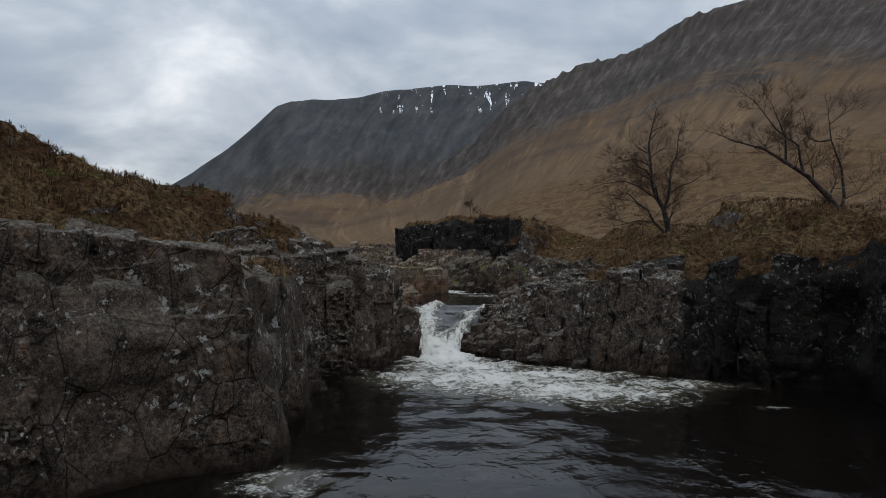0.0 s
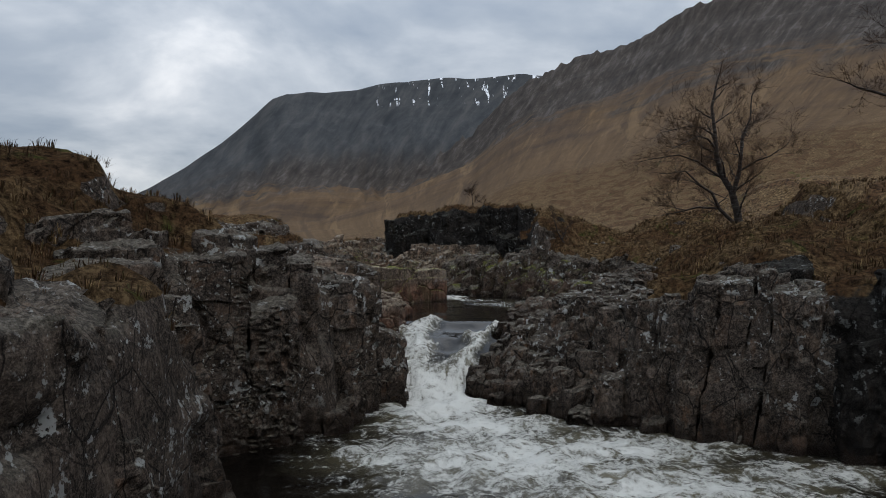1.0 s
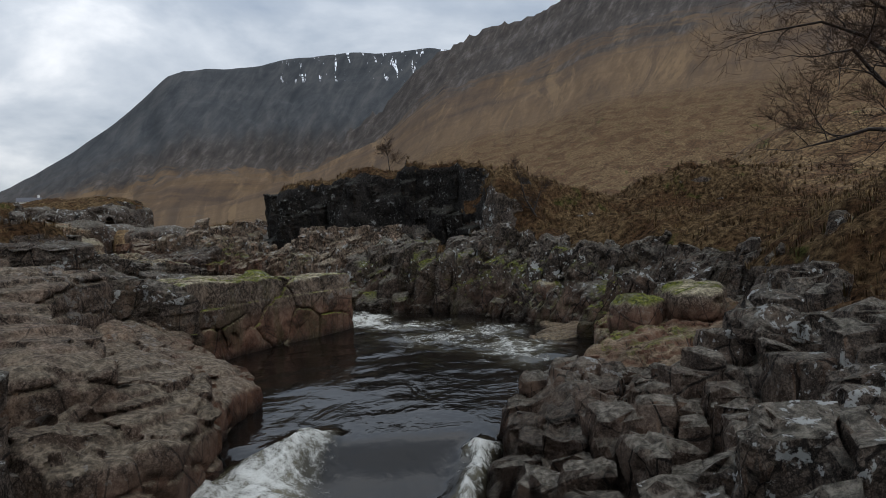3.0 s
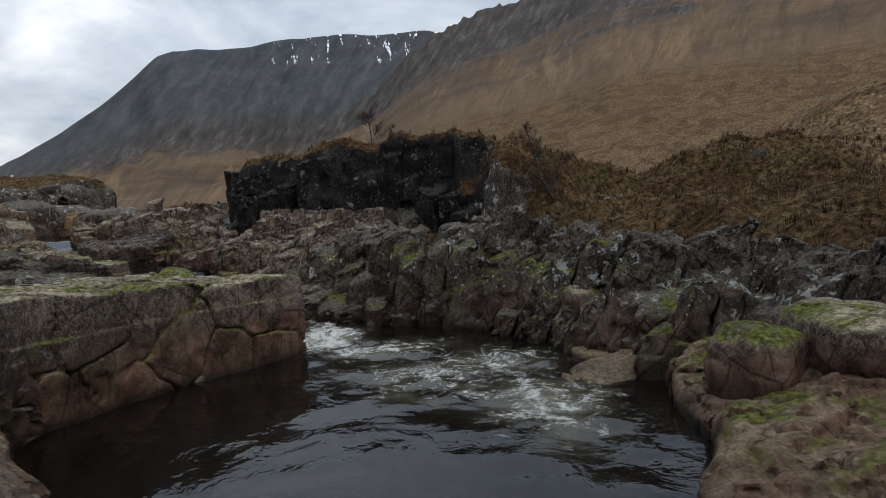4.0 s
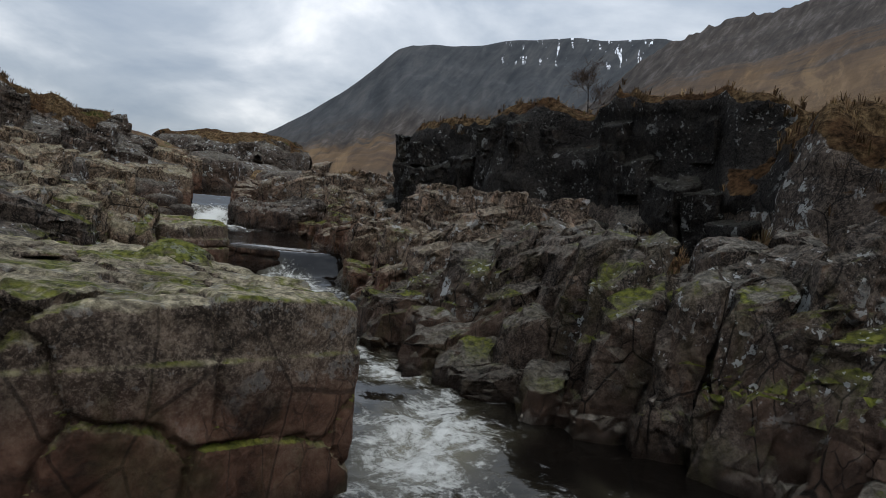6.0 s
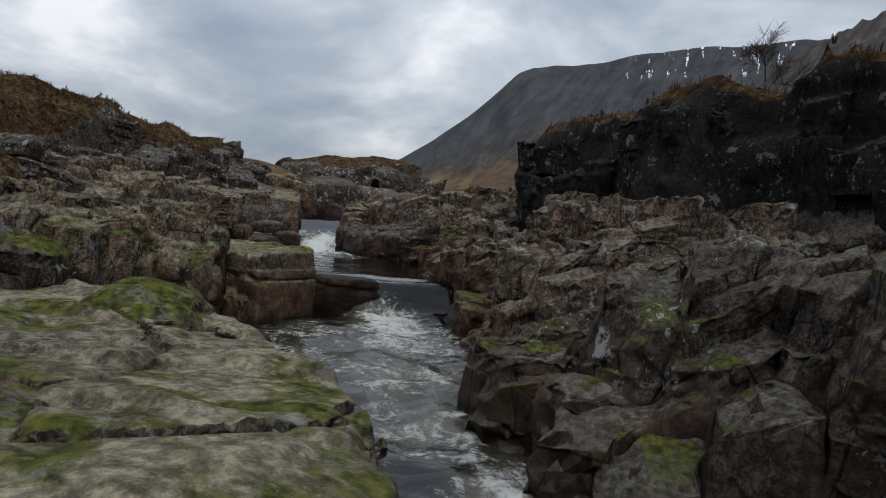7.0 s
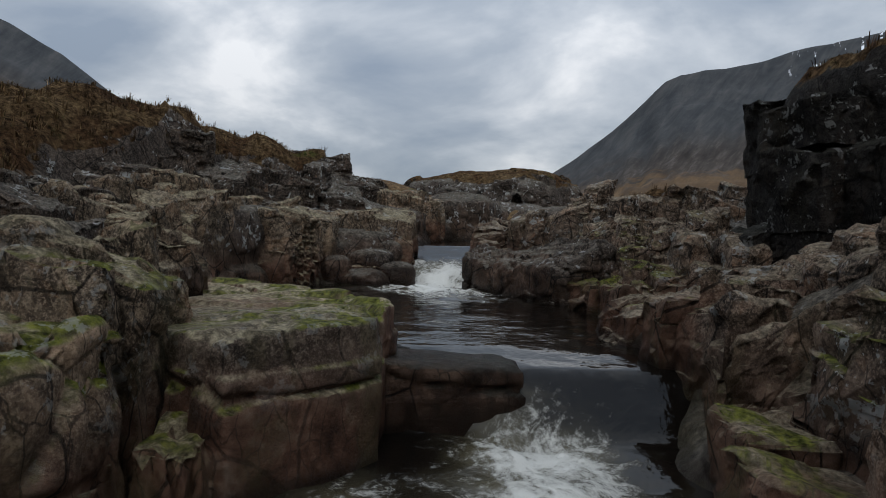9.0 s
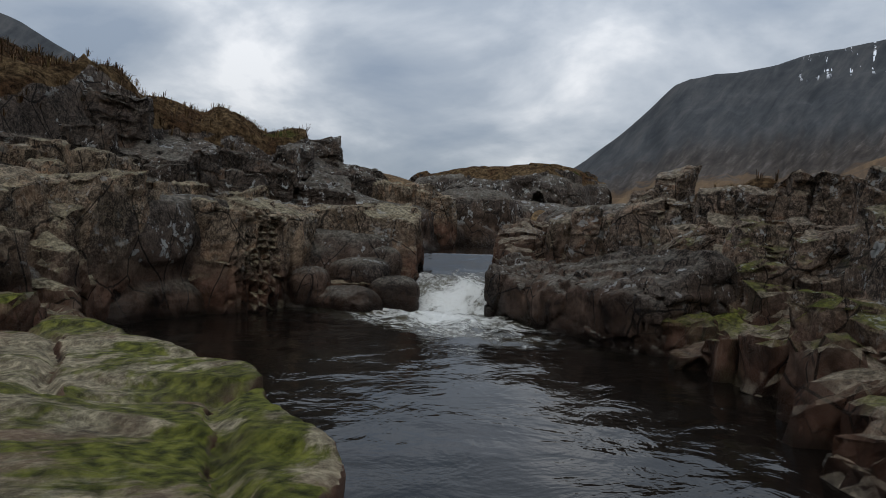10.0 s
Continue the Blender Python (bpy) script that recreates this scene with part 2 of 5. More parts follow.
def far_ground(x, y):
    cx, cy = x - 1.0, y - 20.0
    r = np.hypot(cx, cy)
    bearing = np.degrees(np.arctan2(-cx, cy))
    rough = fbm(x / 170, y / 170, seed=31, octaves=2)
    fine = fbm(x / 90, y / 90, seed=37, octaves=1)
    gully = np.abs(vnoise(bearing * 0.9 + 0.4 * rough, r / 900, seed=41)) + 0.5 * np.abs(vnoise(bearing * 2.3 + 0.5 * rough, r / 600, seed=43))
    east = massif(HILL_EAST, bearing + 0.05 * fine, r, 1.32)
    north = massif(PEAK_NORTH, bearing + 0.5 * rough, r, 2.1)
    west = massif(PEAK_WEST, bearing, r, 1.9)
    side = np.clip(r / 400, 0, 1) ** 1.5
    mask_e = np.clip(east / 120, 0, 1)
    h = np.maximum(np.maximum(east, north), west)
    rel = np.clip(r / 1500, 0, 1)
    h = h + rough * 10 * side * (h > 5) - gully * 26 * rel * np.clip(north / 150, 0, 1) * np.clip((1750 - r) / 500, 0, 1) - gully * 1.6 * mask_e * np.clip((640 - r) / 250, 0, 1)
    h = h + fine * np.clip(r / 260, 0, 1) * 4.0 + 0.12 * fine
    return 4.6 + h


def ground_height(x, y):
    """Height of rock, turf and river bed, before the rock is broken into blocks; also metres from the water and the top's height."""
    d = river_distance(x, y)
    top = tops(x, y)
    k = polygon_distance(KNOLL, x + 0.5 * vnoise(x / 1.7, y / 1.7, seed=3), y + 0.5 * vnoise(x / 1.7, y / 1.7, seed=4))
    dome = 7.45 - 0.05 * ((x - 3.5) ** 2 + (y - 51) ** 2) ** 0.5 * 0.9 + 0.25 * vnoise(x / 2, y / 2, seed=5)
    dome = dome - np.clip(x - 4.5, 0, 8) * 0.28
    soft = step01(4.2, 6.5, x)
    top = top + np.clip(dome - top, 0, None) * step01(0.5, -0.35, k / (1 + 3.5 * soft) - 0.3 * soft)
    r = np.hypot(x - 1.0, y - 32.0)
    far = far_ground(x, y)
    top = top + (far - top) * step01(34, 80, r)
    hump = np.hypot((x + 26.5) / 5.5, (y - 82.5) / 7.0) + 0.12 * vnoise(x / 2, y / 2, seed=8)
    top = top + np.maximum(6.6 + 0.4 * vnoise(x / 3, y / 3, seed=9) - top, 0) * step01(1.25, 0.45, hump)
    width = np.full(x.shape, 0.42)
    for gx, gy, reach, w in GENTLE:
        g = np.exp(-((x - gx) ** 2 + (y - gy) ** 2) / reach**2)
        width = width + (w - 0.42) * g
    for poly in WORN_PLANS:
        top = top - 0.9 * step01(0.35, -0.25, polygon_distance(poly, x, y))
    level = water_level(x, y)
    bed = level - 0.25 - 0.5 * np.clip(-d, 0, 1.6)
    rise = step01(-0.15, 1.0, d / width)
    rise = np.where(width > 1.2, np.clip((d + 0.15) / width, 0, 1) ** 0.8, rise)
    return bed + (top - bed) * rise, d, top, level


def scoured(x, y, tide):
    """Where floods have worn the gentle shores of the upper pools smooth, 0 to 1."""
    total = np.zeros(np.shape(x))
    for gx, gy, reach, w in GENTLE:
        if gy > 41:
            total = np.maximum(total, np.exp(-((x - gx) ** 2 + (y - gy) ** 2) / (0.75 * reach) ** 2))
    n = 0.25 * vnoise(x / 1.2, y / 1.2, seed=15)
    return step01(0.30, 0.50, total + n) * step01(0.6, 0.35, tide + 1.5 * n)


# ------------------------------------------------------------------ broken rock as a meshed solid
CELL = 0.2
X0, X1, Y0, Y1, Z0, Z1 = -24.5, 16.5, 4.0, 69.0, -0.75, 10.4


def block_cells(p, size, turn, seed):
    """The nearest of jittered seeds by the largest axis: blocks with flat joints. Gives a random number per block and metres from the joint."""
    q = (p @ turn.T) / np.asarray(size)
    base = np.floor(q).astype(np.int64)
    f1, f2 = np.full(len(q), 9.0, np.float32), np.full(len(q), 9.0, np.float32)
    pick = np.zeros(len(q), np.float32)
    tilt = np.zeros((len(q), 3), np.float32)
    for a in (-1, 0, 1):
        for b in (-1, 0, 1):
            for c in (-1, 0, 1):
                i, j, k = base[:, 0] + a, base[:, 1] + b, base[:, 2] + c
                s = [hash01(i, j, k, seed + n) for n in range(3)]
                off = np.stack([(i + 0.15 + 0.7 * s[0]) - q[:, 0], (j + 0.15 + 0.7 * s[1]) - q[:, 1], (k + 0.15 + 0.7 * s[2]) - q[:, 2]], 1)
                ab = np.abs(off)
                d = (0.72 * ab.max(1) + 0.28 * ab.sum(1)).astype(np.float32)
                near = d < f1
                f2 = np.where(near, f1, np.minimum(f2, d))
                f1 = np.where(near, d, f1)
                pick = np.where(near, hash01(i, j, k, seed + 7), pick)
                tilt = np.where(near[:, None], off, tilt)
    return pick, (f2 - f1) * float(min(size)) * 0.5, tilt


def solid_rock():
    xs = np.arange(X0, X1, CELL, dtype=np.float32)
    ys = np.arange(Y0, Y1, CELL, dtype=np.float32)
    zs = np.arange(Z0, Z1, CELL, dtype=np.float32)
    gx, gy = np.meshgrid(xs, ys, indexing="ij")
    H, d, top, level = ground_height(gx.astype(float), gy.astype(float))
    nx, ny, nz = len(xs), len(ys), len(zs)
    fx, fy = np.gradient(H, CELL)
    lip = 1.0 / np.sqrt(1 + np.clip(fx**2 + fy**2, 0, 25))
    D = np.empty((nx, ny, nz), np.float32)
    ii, jj = np.meshgrid(np.arange(nx), np.arange(ny), indexing="ij")
    for k, z in enumerate(zs):
        wx = 0.33 * vnoise(gx / 1.9, gy / 1.9, np.full_like(gx, z / 0.8), seed=61)
        wy = 0.33 * vnoise(gx / 1.9, gy / 1.9, np.full_like(gx, z / 0.8), seed=62)
        a = np.clip(ii + np.rint(wx / CELL).astype(int), 0, nx - 1)
        b = np.clip(jj + np.rint(wy / CELL).astype(int), 0, ny - 1)
        D[:, :, k] = (z - H[a, b]) * lip[a, b]
    smooth = D.copy()
    D0 = D.copy()
    near = np.argwhere(np.abs(D) < 0.62)
    p = np.stack([xs[near[:, 0]], ys[near[:, 1]], zs[near[:, 2]]], 1).astype(np.float64)
    bare = 1 - turf_mask(p[:, 0], p[:, 1], p[:, 2], H[near[:, 0], near[:, 1]], d[near[:, 0], near[:, 1]])
    r1, c1, o1 = block_cells(p, (0.9, 0.9, 0.9), np.array(Euler((0.3, 0.3, -0.35)).to_matrix()), 5)
    worn = scoured(p[:, 0], p[:, 1], p[:, 2] - level[near[:, 0], near[:, 1]])
    add = bare * (0.46 * (1 - 0.5 * worn) + (r1 - 0.5) * 0.20 + 0.08 * np.clip(1 - c1 / 0.07, 0, 1)) + (1 - bare) * 0.30 * fbm(p[:, 0] / 1.0, p[:, 1] / 1.0, seed=77, octaves=3)
    D[near[:, 0], near[:, 1], near[:, 2]] += add
    verts, quads = surface_net(D, (X0, Y0, Z0), CELL)
    inside = D0 < 0
    depth = inside.astype(np.int8)
    for _ in range(6):
        core = inside.copy()
        for ax in range(3):
            core &= np.roll(inside, 1, ax) & np.roll(inside, -1, ax)
        core[:, :, 0] = inside[:, :, 0]
        inside = core
        depth += core
    D0 = np.where(depth > 0, -CELL * (depth - 0.5), np.maximum(D0, 0.01)).astype(np.float32)
    return verts, quads, (xs, ys, H, d, top, level), D0, smooth


def hashdir(r):
    return np.stack([np.sin(r * 91.7), np.sin(r * 57.3 + 1.0), np.sin(r * 133.1 + 2.0)], 1).astype(np.float32)


def turf_mask(x, y, z, H, d):
    """Where heather and grass cover the rock, 0 to 1."""
    n = 0.9 * fbm(x / 2.2, y / 2.2, seed=81, octaves=3)
    start = np.interp(y, [4, 10, 17, 22, 26, 30, 40, 50, 60], [0.9, 0.9, 0.9, 1.5, 3.2, 4.2, 4.4, 4.3, 4.6])
    centre = np.interp(y, [0, 24, 30, 38, 43, 50, 58, 64], [3, 0.7, 1, 2, -0.6, -5.5, -13, -16])
    west = step01(-0.3, 0.5, (d - start - n)) * (x < centre)
    start_e = np.interp(y, [4, 18, 21, 25, 33, 40, 44, 48, 56, 62], [1.0, 0.7, 1.3, 3.8, 3.6, 3.2, 3.0, 5.0, 6.0, 4.0])
    east = step01(-0.3, 0.5, (d - start_e - n)) * (x >= centre)
    crown = step01(0.0, -0.6, polygon_distance(KNOLL, x, y)) * step01(5.9, 6.5, z)
    face = np.exp(-(polygon_distance(KNOLL, x, y) / 0.9) ** 2) * (z < 6.8) * (x < 4.8)
    foot = np.interp(y, [4, 24, 30, 40, 50, 64], [2.5, 2.5, 2.7, 3.0, 3.3, 3.9])
    return np.clip(np.maximum(np.maximum(west, east) * (1 - face) * step01(foot - 0.3, foot + 0.2, z), crown), 0, 1)


def surface_net(D, origin, cell):
    s = D < 0
    nx, ny, nz = D.shape
    corners = [(a, b, c) for a in (0, 1) for b in (0, 1) for c in (0, 1)]
    cnt = np.zeros((nx - 1, ny - 1, nz - 1), np.int8)
    for a, b, c in corners:
        cnt += s[a:nx - 1 + a, b:ny - 1 + b, c:nz - 1 + c]
    cells = np.argwhere((cnt > 0) & (cnt < 8))
    index = np.full(cnt.shape, -1, np.int32)
    index[cells[:, 0], cells[:, 1], cells[:, 2]] = np.arange(len(cells))
    val = {q: D[cells[:, 0] + q[0], cells[:, 1] + q[1], cells[:, 2] + q[2]] for q in corners}
    acc, n = np.zeros((len(cells), 3), np.float32), np.zeros(len(cells), np.float32)
    for q in corners:
        for ax in range(3):
            if q[ax]:
                continue
            e = list(q); e[ax] = 1
            v0, v1 = val[q], val[tuple(e)]
            cross = (v0 < 0) != (v1 < 0)
            t = np.where(cross, v0 / np.where(cross, v0 - v1, 1), 0)
            pt = np.tile(np.array(q, np.float32), (len(cells), 1)); pt[:, ax] = t
            acc += pt * cross[:, None]; n += cross
    verts = (cells + acc / n[:, None]) * cell + np.array(origin)
    quads = []
    for ax in range(3):
        o = [0, 0, 0]; o[ax] = 1
        s0 = s[:nx - o[0], :ny - o[1], :nz - o[2]]
        s1 = s[o[0]:, o[1]:, o[2]:]
        e = np.argwhere(s0 != s1)
        u, v = [(1, 2), (2, 0), (0, 1)][ax]
        ok = (e[:, u] > 0) & (e[:, v] > 0) & (e[:, u] < D.shape[u] - 1) & (e[:, v] < D.shape[v] - 1)
        e = e[ok]
        flip = s0[e[:, 0], e[:, 1], e[:, 2]]
        def cell_at(du, dv):
            c = e.copy(); c[:, u] -= du; c[:, v] -= dv
            return index[c[:, 0], c[:, 1], c[:, 2]]
        quad = np.stack([cell_at(1, 1), cell_at(0, 1), cell_at(0, 0), cell_at(1, 0)], 1)
        quad[~flip] = quad[~flip][:, ::-1]
        quads.append(quad)
    return verts, np.concatenate(quads)


def mesh_from(name, verts, faces, material, smooth=True, attributes=None):
    me = bpy.data.meshes.new(name)
    verts, faces = np.asarray(verts, np.float32), np.asarray(faces, np.int32)
    k = faces.shape[1]
    me.vertices.add(len(verts)); me.vertices.foreach_set("co", verts.ravel())
    me.loops.add(faces.size); me.loops.foreach_set("vertex_index", faces.ravel())
    me.polygons.add(len(faces)); me.polygons.foreach_set("loop_start", np.arange(0, faces.size, k, dtype=np.int32))
    me.polygons.foreach_set("use_smooth", np.full(len(faces), smooth))
    for key, values in (attributes or {}).items():
        at = me.attributes.new(key, "FLOAT", "POINT")
        at.data.foreach_set("value", np.asarray(values, np.float32))
    me.update(calc_edges=True)
    me.validate()
    if material:
        me.materials.append(material)
    return me


# ------------------------------------------------------------------ materials
def node_material(name):
    m = bpy.data.materials.new(name)
    m.use_nodes = True
    nt = m.node_tree
    nt.nodes.clear()
    return m, nt, nt.nodes.new, nt.links.new


class Nodes:
    """Short hands for building node trees."""

    def __init__(self, name):
        self.m, self.nt, self.N, self.L = node_material(name)
        self.out = self.N("ShaderNodeOutputMaterial")
        self.geo = self.N("ShaderNodeNewGeometry")
        self.pos = self.geo.outputs["Position"]

    def noise(self, scale, detail=5.0, rough=0.55, distort=0.0, vector=None, stretch=None):
        n = self.N("ShaderNodeTexNoise")
        n.inputs["Scale"].default_value, n.inputs["Detail"].default_value = scale, detail
        n.inputs["Roughness"].default_value, n.inputs["Distortion"].default_value = rough, distort
        self.L(self.stretched(stretch) if stretch else (vector or self.pos), n.inputs["Vector"])
        return n.outputs["Fac"]

    def stretched(self, s):
        n = self.N("ShaderNodeVectorMath"); n.operation = "MULTIPLY"
        n.inputs[1].default_value = s
        self.L(self.pos, n.inputs[0])
        return n.outputs[0]

    def cells(self, scale, feature="F1", output="Distance", stretch=None, randomness=1.0):
        n = self.N("ShaderNodeTexVoronoi")
        n.feature = feature
        n.inputs["Scale"].default_value, n.inputs["Randomness"].default_value = scale, randomness
        self.L(self.stretched(stretch) if stretch else self.pos, n.inputs["Vector"])
        return n.outputs[output]

    def cracks(self, scale, warp, width, stretch=(1, 1, 1)):
        """Thin wandering lines, 1 on the crack."""
        w = self.N("ShaderNodeTexNoise")
        w.inputs["Scale"].default_value, w.inputs["Detail"].default_value = scale * 1.3, 5.0
        self.L(self.pos, w.inputs["Vector"])
        shift = self.N("ShaderNodeVectorMath"); shift.operation = "MULTIPLY_ADD"
        self.L(w.outputs["Color"], shift.inputs[0])
        shift.inputs[1].default_value = (warp, warp, warp)
        self.L(self.stretched(stretch), shift.inputs[2])
        v = self.N("ShaderNodeTexVoronoi")
        v.feature = "DISTANCE_TO_EDGE"
        v.inputs["Scale"].default_value = scale
        self.L(shift.outputs[0], v.inputs["Vector"])
        return self.remap(v.outputs["Distance"], width, width * 0.3)

    def facets(self, scale, tilt, stretch=(1, 1, 1)):
        """Heights of small chipped planes, each leaning its own way."""
        w = self.N("ShaderNodeTexNoise")
        w.inputs["Scale"].default_value, w.inputs["Detail"].default_value = scale * 0.8, 4.0
        self.L(self.pos, w.inputs["Vector"])
        at = self.N("ShaderNodeVectorMath"); at.operation = "MULTIPLY_ADD"
        self.L(w.outputs["Color"], at.inputs[0])
        at.inputs[1].default_value = (0.5 / scale,) * 3
        self.L(self.stretched(stretch), at.inputs[2])
        v = self.N("ShaderNodeTexVoronoi")
        v.inputs["Scale"].default_value = scale
        self.L(at.outputs[0], v.inputs["Vector"])
        off = self.N("ShaderNodeVectorMath"); off.operation = "SUBTRACT"
        self.L(at.outputs[0], off.inputs[0]); self.L(v.outputs["Position"], off.inputs[1])
        way = self.N("ShaderNodeVectorMath"); way.operation = "SUBTRACT"
        self.L(v.outputs["Color"], way.inputs[0]); way.inputs[1].default_value = (0.5, 0.5, 0.5)
        dot = self.N("ShaderNodeVectorMath"); dot.operation = "DOT_PRODUCT"
        self.L(off.outputs[0], dot.inputs[0]); self.L(way.outputs[0], dot.inputs[1])
        return self.math("MULTIPLY", dot.outputs["Value"], tilt)

    def attr(self, name):
        n = self.N("ShaderNodeAttribute"); n.attribute_name = name
        return n.outputs["Fac"]

    def remap(self, v, a, b, c=0.0, d=1.0):
        n = self.N("ShaderNodeMapRange"); n.interpolation_type = "SMOOTHSTEP"
        for i, val in enumerate((a, b, c, d)):
            n.inputs[1 + i].default_value = val
        self.L(v, n.inputs[0])
        return n.outputs[0]

    def math(self, op, a, b=None):
        n = self.N("ShaderNodeMath"); n.operation = op
        for i, v in enumerate((a, b)):
            if v is None:
                continue
            if isinstance(v, (int, float)):
                n.inputs[i].default_value = v
            else:
                self.L(v, n.inputs[i])
        return n.outputs[0]

    def mix(self, f, a, b):
        n = self.N("ShaderNodeMix"); n.data_type = "RGBA"
        for sock, v in ((n.inputs[0], f), (n.inputs[6], a), (n.inputs[7], b)):
            if isinstance(v, (int, float)):
                sock.default_value = v
            elif isinstance(v, tuple):
                sock.default_value = (*v, 1)
            else:
                self.L(v, sock)
        return n.outputs[2]

    def scaled(self, col, tone):
        n = self.N("ShaderNodeMix"); n.data_type, n.blend_type = "RGBA", "MULTIPLY"
        n.inputs[0].default_value = 1.0
        self.L(col, n.inputs[6])
        n.inputs[7].default_value = (*tone, 1)
        return n.outputs[2]

    def times(self, f, a, c):
        n = self.N("ShaderNodeMix"); n.data_type, n.blend_type = "RGBA", "MULTIPLY"
        n.inputs[0].default_value = f
        self.L(a, n.inputs[6]); self.L(c, n.inputs[7])
        return n.outputs[2]

    def ramp(self, f, *stops):
        n = self.N("ShaderNodeValToRGB")
        e = n.color_ramp.elements
        e[0].position, e[0].color = stops[0][0], (*stops[0][1], 1)
        e[1].position, e[1].color = stops[-1][0], (*stops[-1][1], 1)
        for p, c in stops[1:-1]:
            e.new(p).color = (*c, 1)
        self.L(f, n.inputs[0])
        return n.outputs[0]

    def bump(self, height, strength, distance, normal=None):
        n = self.N("ShaderNodeBump")
        n.inputs["Strength"].default_value, n.inputs["Distance"].default_value = strength, distance
        self.L(height, n.inputs["Height"])
        if normal:
            self.L(normal, n.inputs["Normal"])
        return n.outputs[0]

    def up(self):
        n = self.N("ShaderNodeSeparateXYZ")
        self.L(self.geo.outputs["Normal"], n.inputs[0])
        return n.outputs[2]

    def finish(self, color, rough, normal=None, spec=0.4, **more):
        b = self.N("ShaderNodeBsdfPrincipled")
        for key, v in (("Base Color", color), ("Roughness", rough), ("Specular IOR Level", spec), *more.items()):
            if isinstance(v, (int, float)):
                b.inputs[key].default_value = v
            elif isinstance(v, tuple):
                b.inputs[key].default_value = (*v, 1)
            else:
                self.L(v, b.inputs[key])
        if normal:
            self.L(normal, b.inputs["Normal"])
        self.L(b.outputs[0], self.out.inputs[0])
        return self.m


def rock_material(name, tone, top_tone, turf=True, relief=0.30, red=0.0, lichen=0.9, wet=0.55, seams=0.85):
    """tone: how pale the dry stone is; top_tone: how pale its sky-lit tops are painted."""
    n = Nodes(name)
    grain = n.noise(13.0, 9, 0.76)
    mid = n.noise(1.7, 9, 0.70, 0.4)
    broad = n.noise(0.35, 4, 0.55)
    streak = n.noise(1.0, 5, 0.6, 0.3, stretch=(3.0, 3.0, 0.5))
    col = n.ramp(mid, (0.36, (0.012, 0.011, 0.011)), (0.46, (0.060, 0.055, 0.053)), (0.54, (0.155, 0.143, 0.134)), (0.64, (0.32, 0.298, 0.275)))
    info = n.N("ShaderNodeObjectInfo")
    pick = n.math("FRACT", n.math("ADD", info.outputs["Random"], n.geo.outputs["Random Per Island"]))
    col = n.times(1.0, col, n.ramp(pick, (0.0, (0.30, 0.30, 0.31)), (0.25, (0.85, 0.83, 0.82)), (0.45, (0.42, 0.40, 0.39)), (0.62, (1.05, 0.95, 0.88)), (0.80, (1.0, 0.70, 0.50)), (0.90, (0.62, 0.56, 0.50)), (1.0, (1.0, 0.98, 0.98))))
    col = n.scaled(col, (1.35, 1.35, 1.35))
    col = n.mix(n.remap(streak, 0.47, 0.62, 0, 0.6), col, (0.045, 0.042, 0.042))
    col = n.mix(0.40, col, n.ramp(grain, (0.42, (0.008, 0.007, 0.007)), (0.50, (0.09, 0.084, 0.077)), (0.58, (0.46, 0.43, 0.39))))
    speck = n.noise(42.0, 6, 0.8)
    col = n.mix(n.remap(speck, 0.52, 0.60, 0, 0.5), col, (0.50, 0.48, 0.45))
    col = n.mix(n.remap(speck, 0.47, 0.39, 0, 0.55), col, (0.008, 0.007, 0.007))
    col = n.scaled(col, tone)
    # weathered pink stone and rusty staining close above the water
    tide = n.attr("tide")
    pink = n.ramp(n.noise(2.2, 9, 0.68, 0.5), (0.36, (0.034, 0.020, 0.014)), (0.50, (0.130, 0.082, 0.058)), (0.64, (0.29, 0.195, 0.142)))
    place = n.N("ShaderNodeSeparateXYZ")
    n.L(n.pos, place.inputs[0])
    granite = n.remap(place.outputs[1], 22, 32)
    col = n.mix(n.math("MULTIPLY", granite, n.math("MULTIPLY", n.remap(tide, 1.7, 0.4), n.remap(broad, 0.38, 0.56))), col, pink)
    if red:
        rust = n.ramp(n.noise(2.6, 9, 0.70, 0.5), (0.36, (0.045, 0.022, 0.014)), (0.47, (0.17, 0.085, 0.055)), (0.56, (0.30, 0.165, 0.11)), (0.66, (0.42, 0.30, 0.22)))
        col = n.mix(n.math("MULTIPLY", n.remap(n.math("ADD", tide, n.math("MULTIPLY", n.math("SUBTRACT", broad, 0.5), 1.5)), 0.8 + red, 0.2 + red, 0.0, 0.85), n.remap(mid, 0.30, 0.46, 0.5, 1.0)), col, rust)
    line = n.math("MAXIMUM", n.cracks(1.3, 0.10, 0.018, (1, 1, 0.6)), n.math("MULTIPLY", n.cracks(4.2, 0.08, 0.030, (1, 1, 0.5)), n.remap(n.noise(0.8, 3), 0.46, 0.54, 0.0, 0.8)))
    col = n.mix(n.math("MULTIPLY", line, seams), col, (0.006, 0.005, 0.005))
    # wet stone near the water, carried higher to darken the lower parts
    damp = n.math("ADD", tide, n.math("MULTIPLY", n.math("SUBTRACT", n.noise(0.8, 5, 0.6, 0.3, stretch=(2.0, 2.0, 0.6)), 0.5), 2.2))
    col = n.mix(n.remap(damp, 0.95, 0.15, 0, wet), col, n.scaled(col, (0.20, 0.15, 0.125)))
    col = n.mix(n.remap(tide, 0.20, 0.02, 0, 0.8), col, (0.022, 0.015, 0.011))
    up = n.up()
    # sky light painted into upward faces as a paler, grey-green lichen-like layer
    lit_crust = n.ramp(grain, (0.40, (0.075, 0.072, 0.063)), (0.50, (0.185, 0.180, 0.158)), (0.61, (0.36, 0.35, 0.31)))
